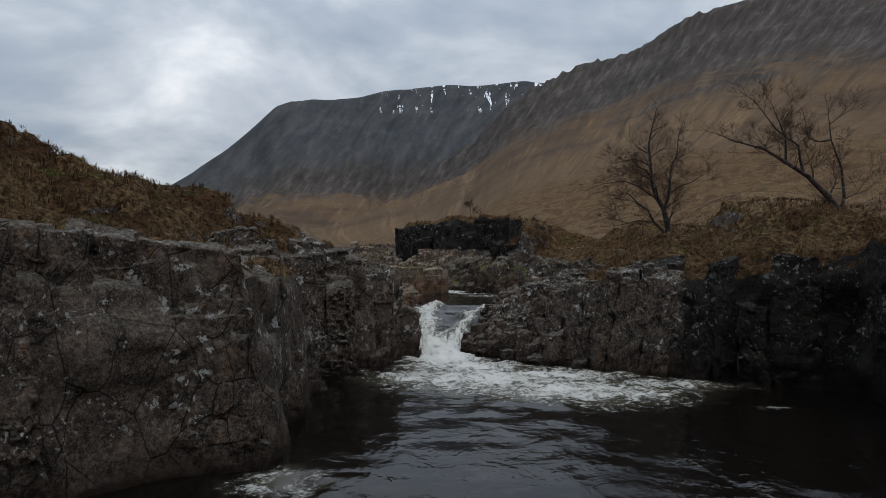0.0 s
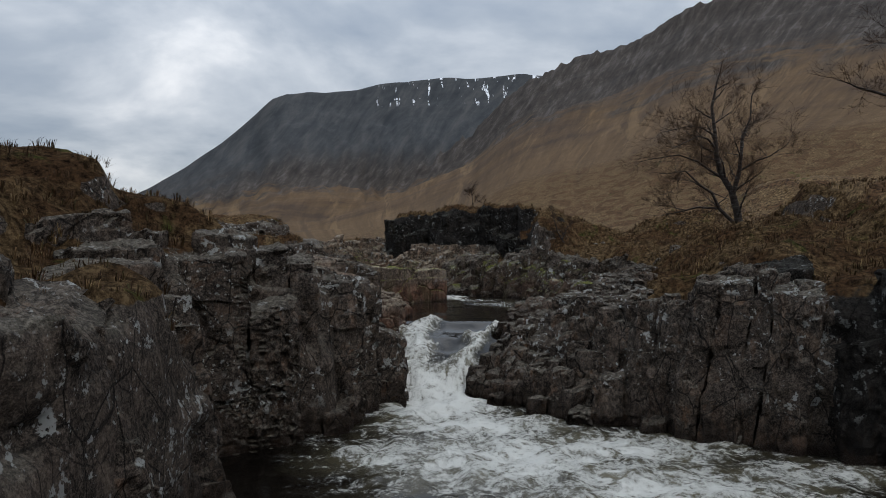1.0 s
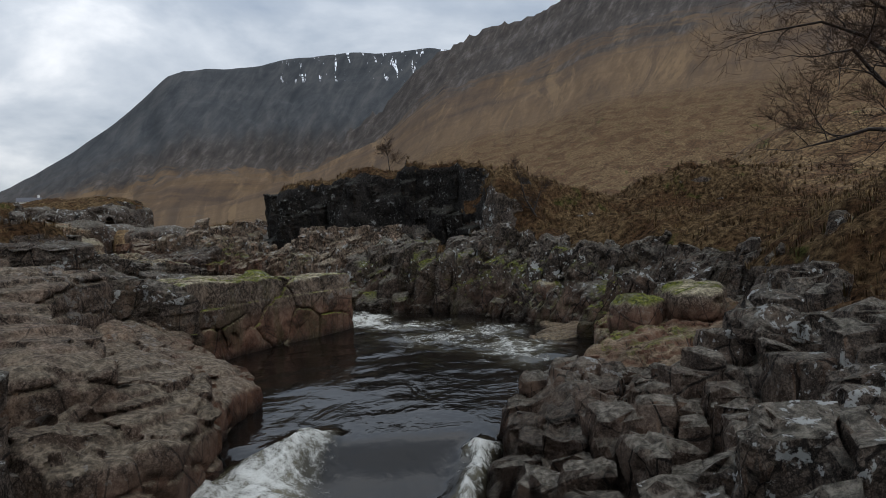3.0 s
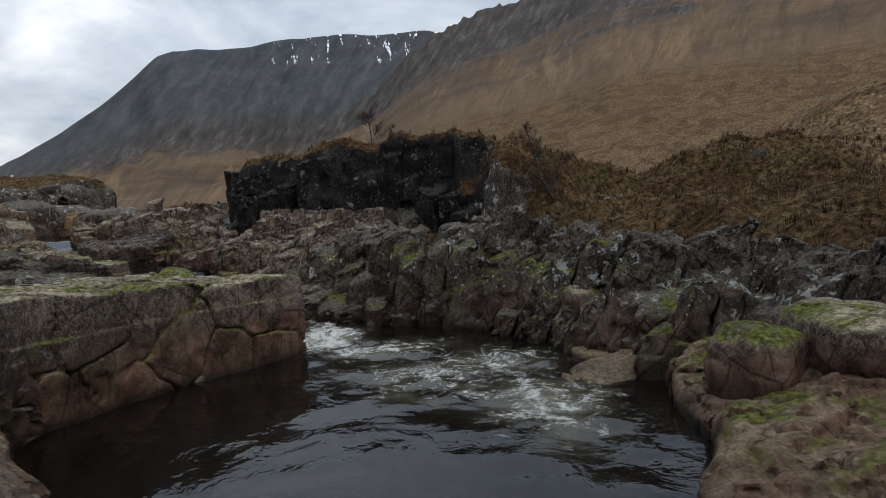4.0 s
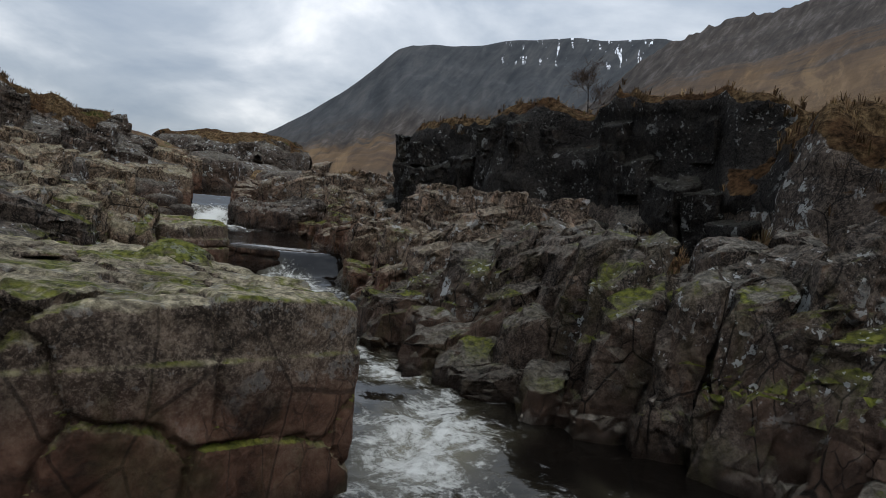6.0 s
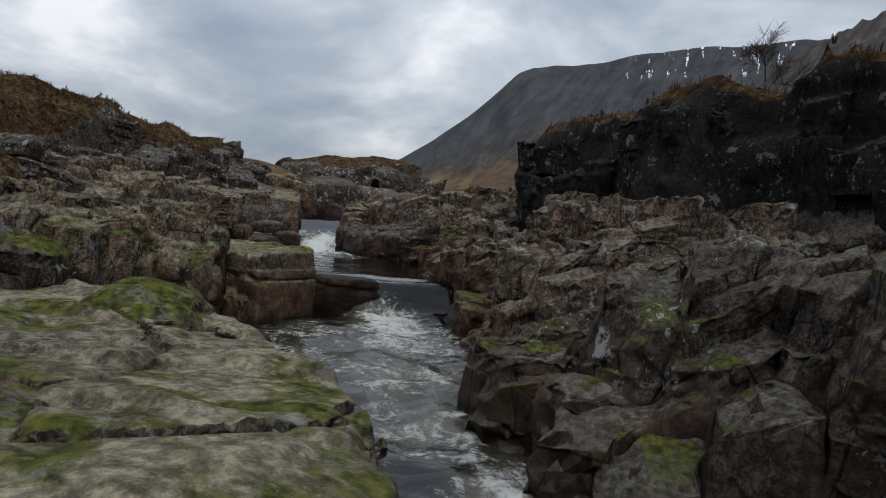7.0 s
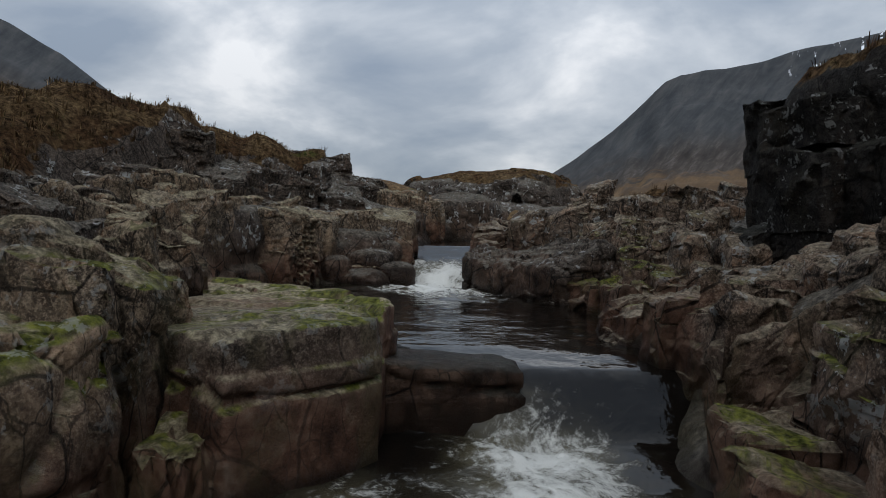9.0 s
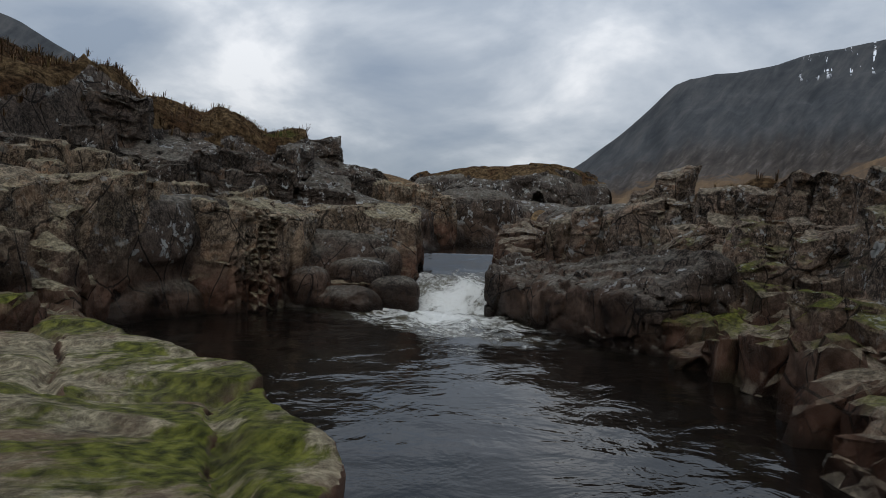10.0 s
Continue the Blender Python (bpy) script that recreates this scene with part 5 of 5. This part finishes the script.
def boulder(label, at, radii, seed, turn=0.0, flat=0.35, cell=0.07, name="boulder", moss=0.0, stone=None, grain=1.0, turf_above=None, pillow=0.0):
    """A rounded, cracked boulder: a squared ball cut by joints."""
    r = np.array(radii)
    g = [np.arange(-a - 0.25, a + 0.25, cell) for a in r]
    gx, gy, gz = np.meshgrid(*g, indexing="ij")
    e = 2.0 + 2.5 * flat
    m = (np.abs(gx / r[0]) ** e + np.abs(gy / r[1]) ** e + np.abs(gz / r[2]) ** e) ** (1 / e)
    D = ((m - 1) * r.min() + 0.10 * grain * vnoise(gx / (0.7 * grain) + seed, gy / (0.7 * grain), gz / (0.7 * grain), seed=seed)).astype(np.float32)
    near = np.argwhere(np.abs(D) < 0.3 * grain)
    p = np.stack([g[0][near[:, 0]], g[1][near[:, 1]], g[2][near[:, 2]]], 1)
    pw = p + 0.12 * np.stack([vnoise(p[:, 0] / 0.6, p[:, 1] / 0.6, p[:, 2] / 0.6, seed=seed + q) for q in (5, 6, 7)], 1)
    rr, c, o = block_cells(pw, (0.75 * grain, 0.7 * grain, 0.8 * grain**0.5), np.array(Euler((0.3, 0.2, 0.4)).to_matrix()), seed)
    D[near[:, 0], near[:, 1], near[:, 2]] += (rr - 0.5) * 0.06 * grain**1.5 + 0.05 * grain * np.clip(1 - c / (0.035 * grain), 0, 1)
    if pillow:
        D[near[:, 0], near[:, 1], near[:, 2]] += pillow * (1 - np.clip(c / 0.16, 0, 1)) ** 2
    v, q = surface_net(D, (g[0][0], g[1][0], g[2][0]), cell)
    m4 = Matrix.Rotation(turn, 4, "Z")
    v = v @ np.array(m4.to_3x3()).T
    tags = attributes_at(v + np.array(at))
    tags["moss"] = np.clip(tags["moss"] + moss, 0, 1.6)
    if turf_above is not None:
        tags["turf"] = step01(turf_above - 0.3, turf_above + 0.3, v[:, 2] + 0.4 * vnoise(v[:, 0] / 1.2, v[:, 1] / 1.2, seed=seed))
    ob = new(name, mesh_from(name, v, q, stone or PALE_ROCK, True, tags))
    ob.location = at
    return tagged(ob, label, "boulder")


for k, (x, y, z, a, b, c) in enumerate([(-14.6, 56.7, 2.5, 0.75, 0.5, 0.40), (-14.1, 57.6, 2.6, 0.55, 0.5, 0.42), (-15.0, 57.5, 2.9, 0.6, 0.75, 0.55), (-15.2, 56.3, 2.7, 0.5, 0.45, 0.5), (-14.9, 58.3, 3.2, 0.5, 0.6, 0.5)]):
    tagged(boulder("pinkish angular boulder heaped at the foot of the upper fall", (x, y, z), (a, b, c), 820 + k, k * 0.9, 0.5, moss=-0.6, stone=ROCK), group="boulders by the upper fall")
for k, (x, y, z, a, b, c) in enumerate([(6.1, 38.4, 2.0, 0.55, 0.5, 0.75), (7.5, 33.2, 2.6, 1.05, 0.6, 0.36), (6.35, 33.25, 2.33, 0.5, 0.45, 0.42)]):
    boulder("grey-brown boulder at the edge of the pool", (x, y, z), (a, b, c), 840 + k, k * 1.1, 0.9, moss=0.4 * k)
for k, (x, y, z, a, b, c) in enumerate([(5.6, 35.9, 1.45, 0.9, 0.7, 0.26), (6.3, 36.6, 1.5, 0.8, 0.6, 0.28), (5.9, 37.2, 1.5, 0.5, 0.4, 0.24)]):
    boulder("rust-red rock lying awash at the edge of the pool", (x, y, z), (a, b, c), 850 + k, k * 1.1, 0.6, moss=-0.6, stone=RED_ROCK)
boulder("flat mossy rock on top of the rock block", (-2.6, 40.78, 2.86), (0.66, 0.55, 0.40), 861, 0.5, 0.0, cell=0.05, moss=1.6)
boulder("low rock hump above the upper fall with grass on its back", (-26.6, 83.5, 4.9), (6.2, 7.0, 3.7), 871, 0.3, 0.5, cell=0.17, name="rock_hump", stone=ROCK, grain=2.6, turf_above=2.6)
boulder("dark rock beside the stream above the upper fall", (-20.7, 70.6, 4.3), (1.9, 2.6, 1.7), 877, 0.4, 0.6, cell=0.12, name="rock", stone=ROCK, grain=1.6)
boulder("dark rock beside the stream above the upper fall", (-15.0, 70.6, 4.0), (1.9, 2.4, 1.4), 879, 1.1, 0.6, cell=0.12, name="rock", stone=ROCK, grain=1.6)
boulder("low dark rock swell above the upper fall", (-23.5, 75.5, 3.9), (5.5, 5.5, 1.9), 875, 0.8, 0.5, cell=0.15, name="rock_hump", stone=ROCK, grain=2.2)
boulder("rounded tan boulder bulging from the rock wall", (-7.05, 45.3, 2.15), (0.8, 0.85, 1.1), 801, 0.4, 0.8, cell=0.045, moss=-0.1, stone=TAN_ROCK, grain=0.75, pillow=0.10)


# ------------------------------------------------------------------ plants
def plant_material(name, stops, rough=0.85):
    n = Nodes(name)
    tone = n.ramp(n.geo.outputs["Random Per Island"], *stops)
    col = n.mix(n.remap(n.noise(0.45, 4, 0.6), 0.42, 0.60, 0.0, 0.65), tone, (0.070, 0.043, 0.023))
    return n.finish(col, rough, None, 0.15)


GRASS = plant_material("dry_moor_grass", ((0.0, (0.095, 0.054, 0.026)), (0.4, (0.185, 0.115, 0.055)), (0.8, (0.33, 0.225, 0.112)), (1.0, (0.11, 0.095, 0.033))))
HEATHER = plant_material("winter_heather", ((0.0, (0.030, 0.018, 0.011)), (0.5, (0.085, 0.045, 0.024)), (0.8, (0.050, 0.048, 0.017)), (1.0, (0.15, 0.085, 0.040))))


def bark_material():
    n = Nodes("birch_bark")
    band = n.noise(2.0, 6, 0.65, 0.5, stretch=(2.0, 2.0, 7.0))
    col = n.ramp(band, (0.35, (0.020, 0.015, 0.013)), (0.55, (0.055, 0.045, 0.040)), (0.72, (0.19, 0.18, 0.165)))
    return n.finish(col, 0.85, n.bump(band, 0.6, 0.02), 0.2)


BARK = bark_material()
TWIG = plant_material("dark_twigs", ((0.0, (0.020, 0.013, 0.011)), (0.6, (0.045, 0.028, 0.022)), (1.0, (0.07, 0.042, 0.032))))

# highest rock or turf over the plan
TOPZ = np.full((len(gxs), len(gys)), -9.0)
np.maximum.at(TOPZ, (np.clip(np.rint((vx - X0) / CELL).astype(int), 0, len(gxs) - 1), np.clip(np.rint((vy - Y0) / CELL).astype(int), 0, len(gys) - 1)), vz)


def land_height(x, y):
    x, y = np.asarray(x, float), np.asarray(y, float)
    inside = (x > X0 + 0.4) & (x < X1 - 0.4) & (y > Y0 + 0.4) & (y < Y1 - 0.4)
    h = plan_lookup(TOPZ, x, y)
    return np.where(inside & (h > -5), h, ground_height(x, y)[0] - 0.05)


def blades(name, label, x, y, z, height, spread, count, material, rng, width=0.012, droop=0.5):
    """Tufts of bent blades, all in one mesh."""
    n = len(x)
    a = rng.uniform(0, 2 * np.pi, (n, count))
    out = rng.uniform(0.05, 1.0, (n, count)) * np.asarray(spread)[:, None]
    hh = np.asarray(height)[:, None] * rng.uniform(0.55, 1.15, (n, count))
    bx, by = np.cos(a), np.sin(a)
    rootx, rooty = x[:, None] + bx * out * 0.35, y[:, None] + by * out * 0.35
    tipx, tipy = x[:, None] + bx * out * 1.3 + 0.10 * hh, y[:, None] + by * out * 1.3
    z0 = np.repeat(z[:, None], count, 1) - 0.05
    midx, midy, midz = rootx * 0.55 + tipx * 0.45, rooty * 0.55 + tipy * 0.45, z0 + hh * 0.75
    tipz = z0 + hh * (1 - droop * rng.uniform(0, 1, (n, count)) * 0.6)
    w = width * (1 + 0.6 * rng.uniform(-1, 1, (n, count))) * np.clip(np.asarray(height)[:, None] / 0.2, 0.8, 3)
    sx, sy = -by * w, bx * w
    v = np.stack([np.stack([rootx - sx, rooty - sy, z0], -1), np.stack([rootx + sx, rooty + sy, z0], -1), np.stack([midx - sx * 0.7, midy - sy * 0.7, midz], -1),
                  np.stack([midx + sx * 0.7, midy + sy * 0.7, midz], -1), np.stack([tipx, tipy, tipz], -1)], 2).reshape(-1, 3)
    b = 5 * np.arange(n * count)[:, None, None]
    f = (b + np.array([(0, 1, 3), (0, 3, 2), (2, 3, 4)])[None]).reshape(-1, 3)
    ob = new(name, mesh_from(name, v, f, material, True))
    return tagged(ob, label, "grass", kind="stuff")


def turf_points(rng, n, x0, x1, y0, y1, least=0.5):
    x, y = rng.uniform(x0, x1, n), rng.uniform(y0, y1, n)
    z = land_height(x, y)
    m = turf_mask(x, y, z, z, river_distance(x, y))
    ok = (m > least) & (z > 2.2)
    return x[ok], y[ok], z[ok], m[ok]


rng = np.random.default_rng(11)
x, y, z, cover = turf_points(rng, 43000, -26, 20, 6, 64)
patch = fbm(x / 1.6, y / 1.6, seed=201, octaves=3) - 0.5 * step01(1.0, 0.8, cover) - 0.35 * (y < 24) * (x < 2)
g = patch > -0.15
tall = np.where(rng.random(len(x)) < 0.14, 1.25, 0.85)
blades("dry_grass", "straw-coloured winter moor grass in tussocks", x[g], y[g], z[g], (0.12 + 0.16 * rng.random(g.sum())) * tall[g], (0.09 + 0.10 * rng.random(g.sum())) * tall[g], 10, GRASS, rng, 0.0055, 0.9)
h = patch < 0.30
blades("heather", "dark brown heather clumps along the gorge edge", x[h], y[h], z[h], 0.10 + 0.16 * rng.random(h.sum()), 0.12 + 0.12 * rng.random(h.sum()), 9, HEATHER, rng, 0.007, 0.6)
# tussocks on the open slopes behind
r, b = 20 * np.exp(rng.uniform(0, 1.5, 12000)), np.radians(rng.uniform(-70, 75, 12000))
x, y = 1 - r * np.sin(b), 32 + r * np.cos(b)
ok = (x < X0 + 0.4) | (x > X1 - 0.4) | (y > Y1 - 0.4)
ok &= river_distance(x, y) > 3
x, y, r = x[ok], y[ok], r[ok]
z = ground_height(x, y)[0] - 0.05
blades("hill_grass", "tawny grass tussocks on the open hillside", x, y, z, 0.08 + 0.10 * rng.random(len(x)), 0.12 + 0.12 * rng.random(len(x)), 7, GRASS, rng, 0.007, 1.0)


def tube(path, radii, sides):
    path = [Vector(p) for p in path]
    verts, faces = [], []
    side = None
    for i, p in enumerate(path):
        d = (path[min(i + 1, len(path) - 1)] - path[max(i - 1, 0)]).normalized()
        ref = Vector((0, 0, 1)) if abs(d.z) < 0.9 else Vector((1, 0, 0))
        u = d.cross(ref).normalized()
        w = d.cross(u)
        for k in range(sides):
            a = 2 * math.pi * k / sides
            verts.append(p + (u * math.cos(a) + w * math.sin(a)) * radii[i])
    for i in range(len(path) - 1):
        for k in range(sides):
            a, b = i * sides + k, i * sides + (k + 1) % sides
            faces.append((a, b, b + sides, a + sides))
    return verts, faces


def tree(name, label, base, stems, rnd, spread=1.0, depth=4, twig=0.007):
    """A bare tree: given stems (each a list of points and its foot's radius), then limbs and twigs that fork at random."""
    root = tagged(new(name), label, "tree")
    root.location = base
    pieces = {"trunk": ([], []), "crown": ([], []), "twig_spray": ([], [])}

    def put(kind, path, radii, sides):
        v, f = tube(path, radii, sides)
        vs, fs = pieces[kind]
        fs.extend(tuple(i + len(vs) for i in q) for q in f)
        vs.extend(v)

    def grow(p, d, length, radius, level):
        path, radii = [p], [radius]
        steps = 5 if level < 3 else 3
        for s in range(steps):
            d = (d + Vector((rnd.gauss(0, 0.22), rnd.gauss(0, 0.22), rnd.gauss(0.06, 0.16)))).normalized()
            p = p + d * length / steps
            path.append(p)
            radii.append(max(radius * (1 - 0.75 * (s + 1) / steps), twig * 0.7))
            if level < depth and s >= 1 and rnd.random() < 0.8:
                for _ in range(1 if level < depth - 2 else 3):
                    side = Vector((rnd.gauss(0, 1), rnd.gauss(0, 1), rnd.gauss(0.15, 0.5))).normalized()
                    nd = (d * 0.75 + side * 0.75).normalized()
                    grow(p, nd, length * rnd.uniform(0.52, 0.82), max(radii[-1] * 0.62, twig), level + 1)
        put("crown" if level < 3 else "twig_spray", path, radii, 5 if level < 3 else 3)

    for points, radius, limbs in stems:
        pts = [Vector(q) for q in points]
        n = len(pts)
        put("trunk", pts, [radius * (1 - 0.78 * i / (n - 1)) for i in range(n)], 8)
        for i in range(1, n):
            for _ in range(limbs if i > 1 else max(1, limbs - 1)):
                t = rnd.random()
                p = pts[i - 1].lerp(pts[i], t)
                axis = (pts[i] - pts[i - 1]).normalized()
                side = Vector((rnd.gauss(0, 1), rnd.gauss(0, 1), rnd.gauss(0.25, 0.4))).normalized()
                grow(p, (axis * 0.6 + side).normalized(), spread * rnd.uniform(0.7, 1.25) * (1.15 - 0.5 * i / n), radius * 0.42 * (1 - 0.6 * i / n), 1)
        grow(pts[-1], (pts[-1] - pts[-2]).normalized(), spread * 0.9, radius * 0.22, 2)
    for kind, (vs, fs) in pieces.items():
        if vs:
            me = bpy.data.meshes.new(kind)
            me.from_pydata([tuple(v) for v in vs], [], fs)
            me.polygons.foreach_set("use_smooth", [True] * len(me.polygons))
            me.materials.append(TWIG if kind == "twig_spray" else BARK)
            ob = new(kind, me)
            ob.parent = root
    return root


rnd = random.Random(5)
tree("birch_tree", "bare birch with an upright forked trunk above the gorge", (12.1, 32.1, float(land_height(12.1, 32.1)) - 0.1),
     [([(0, 0, 0), (-0.1, 0, 0.8), (-0.3, 0.05, 1.7), (-0.65, 0.1, 2.3), (-0.85, 0.1, 3.0), (-0.92, 0.1, 4.0), (-1.0, 0.2, 5.0), (-0.8, 0.2, 6.0)], 0.17, 2),
      ([(-0.28, 0, 1.6), (-0.08, -0.1, 2.4), (0.0, -0.1, 3.1), (0.05, -0.1, 3.8), (0.4, 0, 4.5), (0.5, 0.1, 5.4)], 0.10, 2),
      ([(-0.25, 0, 0.45), (-0.85, -0.1, 1.0), (-1.15, -0.2, 1.6), (-1.6, -0.2, 1.9), (-2.2, -0.3, 2.45), (-2.6, -0.3, 2.4)], 0.08, 2),
      ([(-0.8, -0.1, 1.0), (-1.6, 0.1, 1.08), (-2.3, 0.2, 0.9), (-2.8, 0.2, 0.8)], 0.05, 2),
      ([(-0.6, 0.1, 2.2), (-1.05, 0.3, 2.55), (-1.45, 0.4, 2.9), (-2.2, 0.5, 3.2), (-3.3, 0.6, 3.05)], 0.06, 2),
      ([(-0.92, 0.1, 3.4), (-1.3, -0.2, 3.7), (-1.75, -0.4, 3.78), (-2.75, -0.6, 3.3)], 0.05, 2),
      ([(-0.95, 0.1, 3.9), (-1.35, 0.2, 4.2), (-1.8, 0.2, 4.3), (-2.75, 0.3, 4.1)], 0.045, 2),
      ([(0.0, -0.1, 2.5), (0.55, -0.2, 2.85), (1.0, -0.3, 3.0), (1.6, -0.3, 3.4)], 0.05, 2)], rnd, 0.95, 4, 0.0038)
b2 = (16.7, 25.2, float(land_height(16.7, 25.2)) - 0.1)
tree("birch_tree", "bare leaning birch with pale trunk on the hillside", b2,
     [([(0, 0, 0), (-0.4, 0, 0.55), (-1.25, 0, 1.45), (-2.1, 0, 2.0), (-2.95, 0, 2.55), (-4.15, 0, 2.9)], 0.14, 2),
      ([(-1.4, 0, 1.52), (-1.52, 0, 2.1), (-1.55, 0.1, 2.7), (-2.45, 0.1, 3.4), (-3.2, 0.1, 4.45)], 0.07, 2),
      ([(-2.1, 0, 2.0), (-2.2, -0.2, 3.0), (-2.7, -0.3, 4.1)], 0.06, 2),
      ([(0.05, 0, 0), (0.2, 0, 0.6), (0.1, 0, 1.8), (-0.3, 0, 2.9), (-0.35, 0, 3.6)], 0.08, 1),
      ([(-0.3, 0, 2.9), (-0.7, 0.1, 2.85), (-1.15, 0.1, 3.0), (-1.3, 0.1, 3.85)], 0.045, 1)], rnd, 0.95, 4, 0.0038)
tree("sapling", "small crooked bare sapling among heather", (7.3, 44.6, float(land_height(7.3, 44.6)) - 0.1),
     [([(0, 0, 0), (-0.25, 0, 0.45), (-0.5, 0, 0.9), (-0.65, 0, 1.5), (-0.8, 0, 2.1)], 0.05, 2), ([(-0.2, 0, 0.4), (0.0, 0, 0.9), (0.15, 0, 1.3)], 0.035, 2)], rnd, 0.5, 3, 0.0035)
tree("sapling", "thin bare sapling on the rock outcrop", (2.0, 55.6, float(land_height(2.0, 55.6)) - 0.1),
     [([(0, 0, 0), (-0.05, 0, 0.6), (-0.1, 0, 1.2), (-0.2, 0, 1.7)], 0.03, 3)], rnd, 0.55, 3, 0.004)


# ------------------------------------------------------------------ far off
def part(name, bm, material, parent, label=""):
    me = bpy.data.meshes.new(name)
    bm.to_mesh(me)
    bm.free()
    me.materials.append(material)
    ob = new(name, me)
    ob.parent = parent
    return tagged(ob, label)


def box(sx, sy, sz, at=(0, 0, 0), bevel=0.0):
    bm = bmesh.new()
    bmesh.ops.create_cube(bm, size=1.0, matrix=Matrix.Translation(at) @ Matrix.Diagonal((sx, sy, sz, 1)))
    if bevel:
        bmesh.ops.bevel(bm, geom=bm.edges[:], offset=bevel, segments=1, affect="EDGES")
    return bm


def plain(name, color, rough):
    n = Nodes(name)
    return n.finish(n.mix(n.remap(n.noise(3.0, 5), 0.35, 0.65, 0, 0.3), color, tuple(c * 0.6 for c in color)), rough, None, 0.3)


WHITEWASH, SLATE, TIMBER, GLASS = plain("whitewash", (0.75, 0.75, 0.72), 0.8), plain("roof_slate", (0.09, 0.09, 0.10), 0.6), plain("weathered_timber", (0.07, 0.06, 0.05), 0.85), plain("dark_window", (0.02, 0.02, 0.025), 0.1)


def cottage(at, turn):
    root = tagged(new("cottage"), "small white cottage with a slate roof far up the glen", "house")
    root.matrix_basis = pose(*at, 0, 0, turn)
    part("wall", box(4.6, 3.2, 2.2, (0, 0, 1.1), 0.02), WHITEWASH, root)
    bm = bmesh.new()
    pts = [(sx * 2.5, sy * 1.8, 2.15) for sx in (-1, 1) for sy in (-1, 1)] + [(-2.5, 0, 3.2), (2.5, 0, 3.2)]
    vs = [bm.verts.new(p) for p in pts]
    for f in ((0, 2, 5, 4), (1, 4, 5, 3), (0, 4, 1), (2, 3, 5), (0, 1, 3, 2)):
        bm.faces.new([vs[i] for i in f])
    bmesh.ops.recalc_face_normals(bm, faces=bm.faces)
    roof = part("roof", bm, SLATE, root, "slate gable roof")
    part("chimney", box(0.5, 0.5, 0.9, (1.9, 0, 3.3), 0.03), WHITEWASH, root)
    for wx in (-1.4, 1.4):
        part("window", box(0.7, 0.06, 0.8, (wx, -1.61, 1.2)), GLASS, root)
    part("door", box(0.8, 0.06, 1.8, (0, -1.61, 0.9)), TIMBER, root)


def telegraph_pole(at, turn):
    root = tagged(new("telegraph_pole"), "weathered wooden telegraph pole on the skyline", "pole")
    root.matrix_basis = pose(*at, 0, 0, turn)
    v, f = tube([(0, 0, -0.5), (0, 0, 3), (0, 0, 6.0)], [0.14, 0.12, 0.10], 8)
    me = bpy.data.meshes.new("post")
    me.from_pydata([tuple(q) for q in v], [], f)
    me.materials.append(TIMBER)
    new("post", me).parent = root
    for z in (5.2, 5.7):
        arm = part("crossarm", box(1.7, 0.1, 0.12, (0, 0, z), 0.01), TIMBER, root)
        for x in (-0.7, 0.7):
            part("insulator", box(0.09, 0.09, 0.18, (x, 0, z + 0.15), 0.02), WHITEWASH, arm)


def fence(points):
    root = tagged(new("fence"), "thin wooden post fence along the skyline", "fence")
    for x, y in points:
        ob = part("post", box(0.09, 0.09, 1.5, (x, y, float(land_height(x, y)) + 0.5)), TIMBER, root)


cottage((-80.0, 178.0, 12.6), 25)
telegraph_pole((-55.0, 95.0, float(land_height(-55.0, 95.0)) - 0.2), 40)
fence([(-41 + 1.6 * k, 94 + 1.3 * k) for k in range(9)])
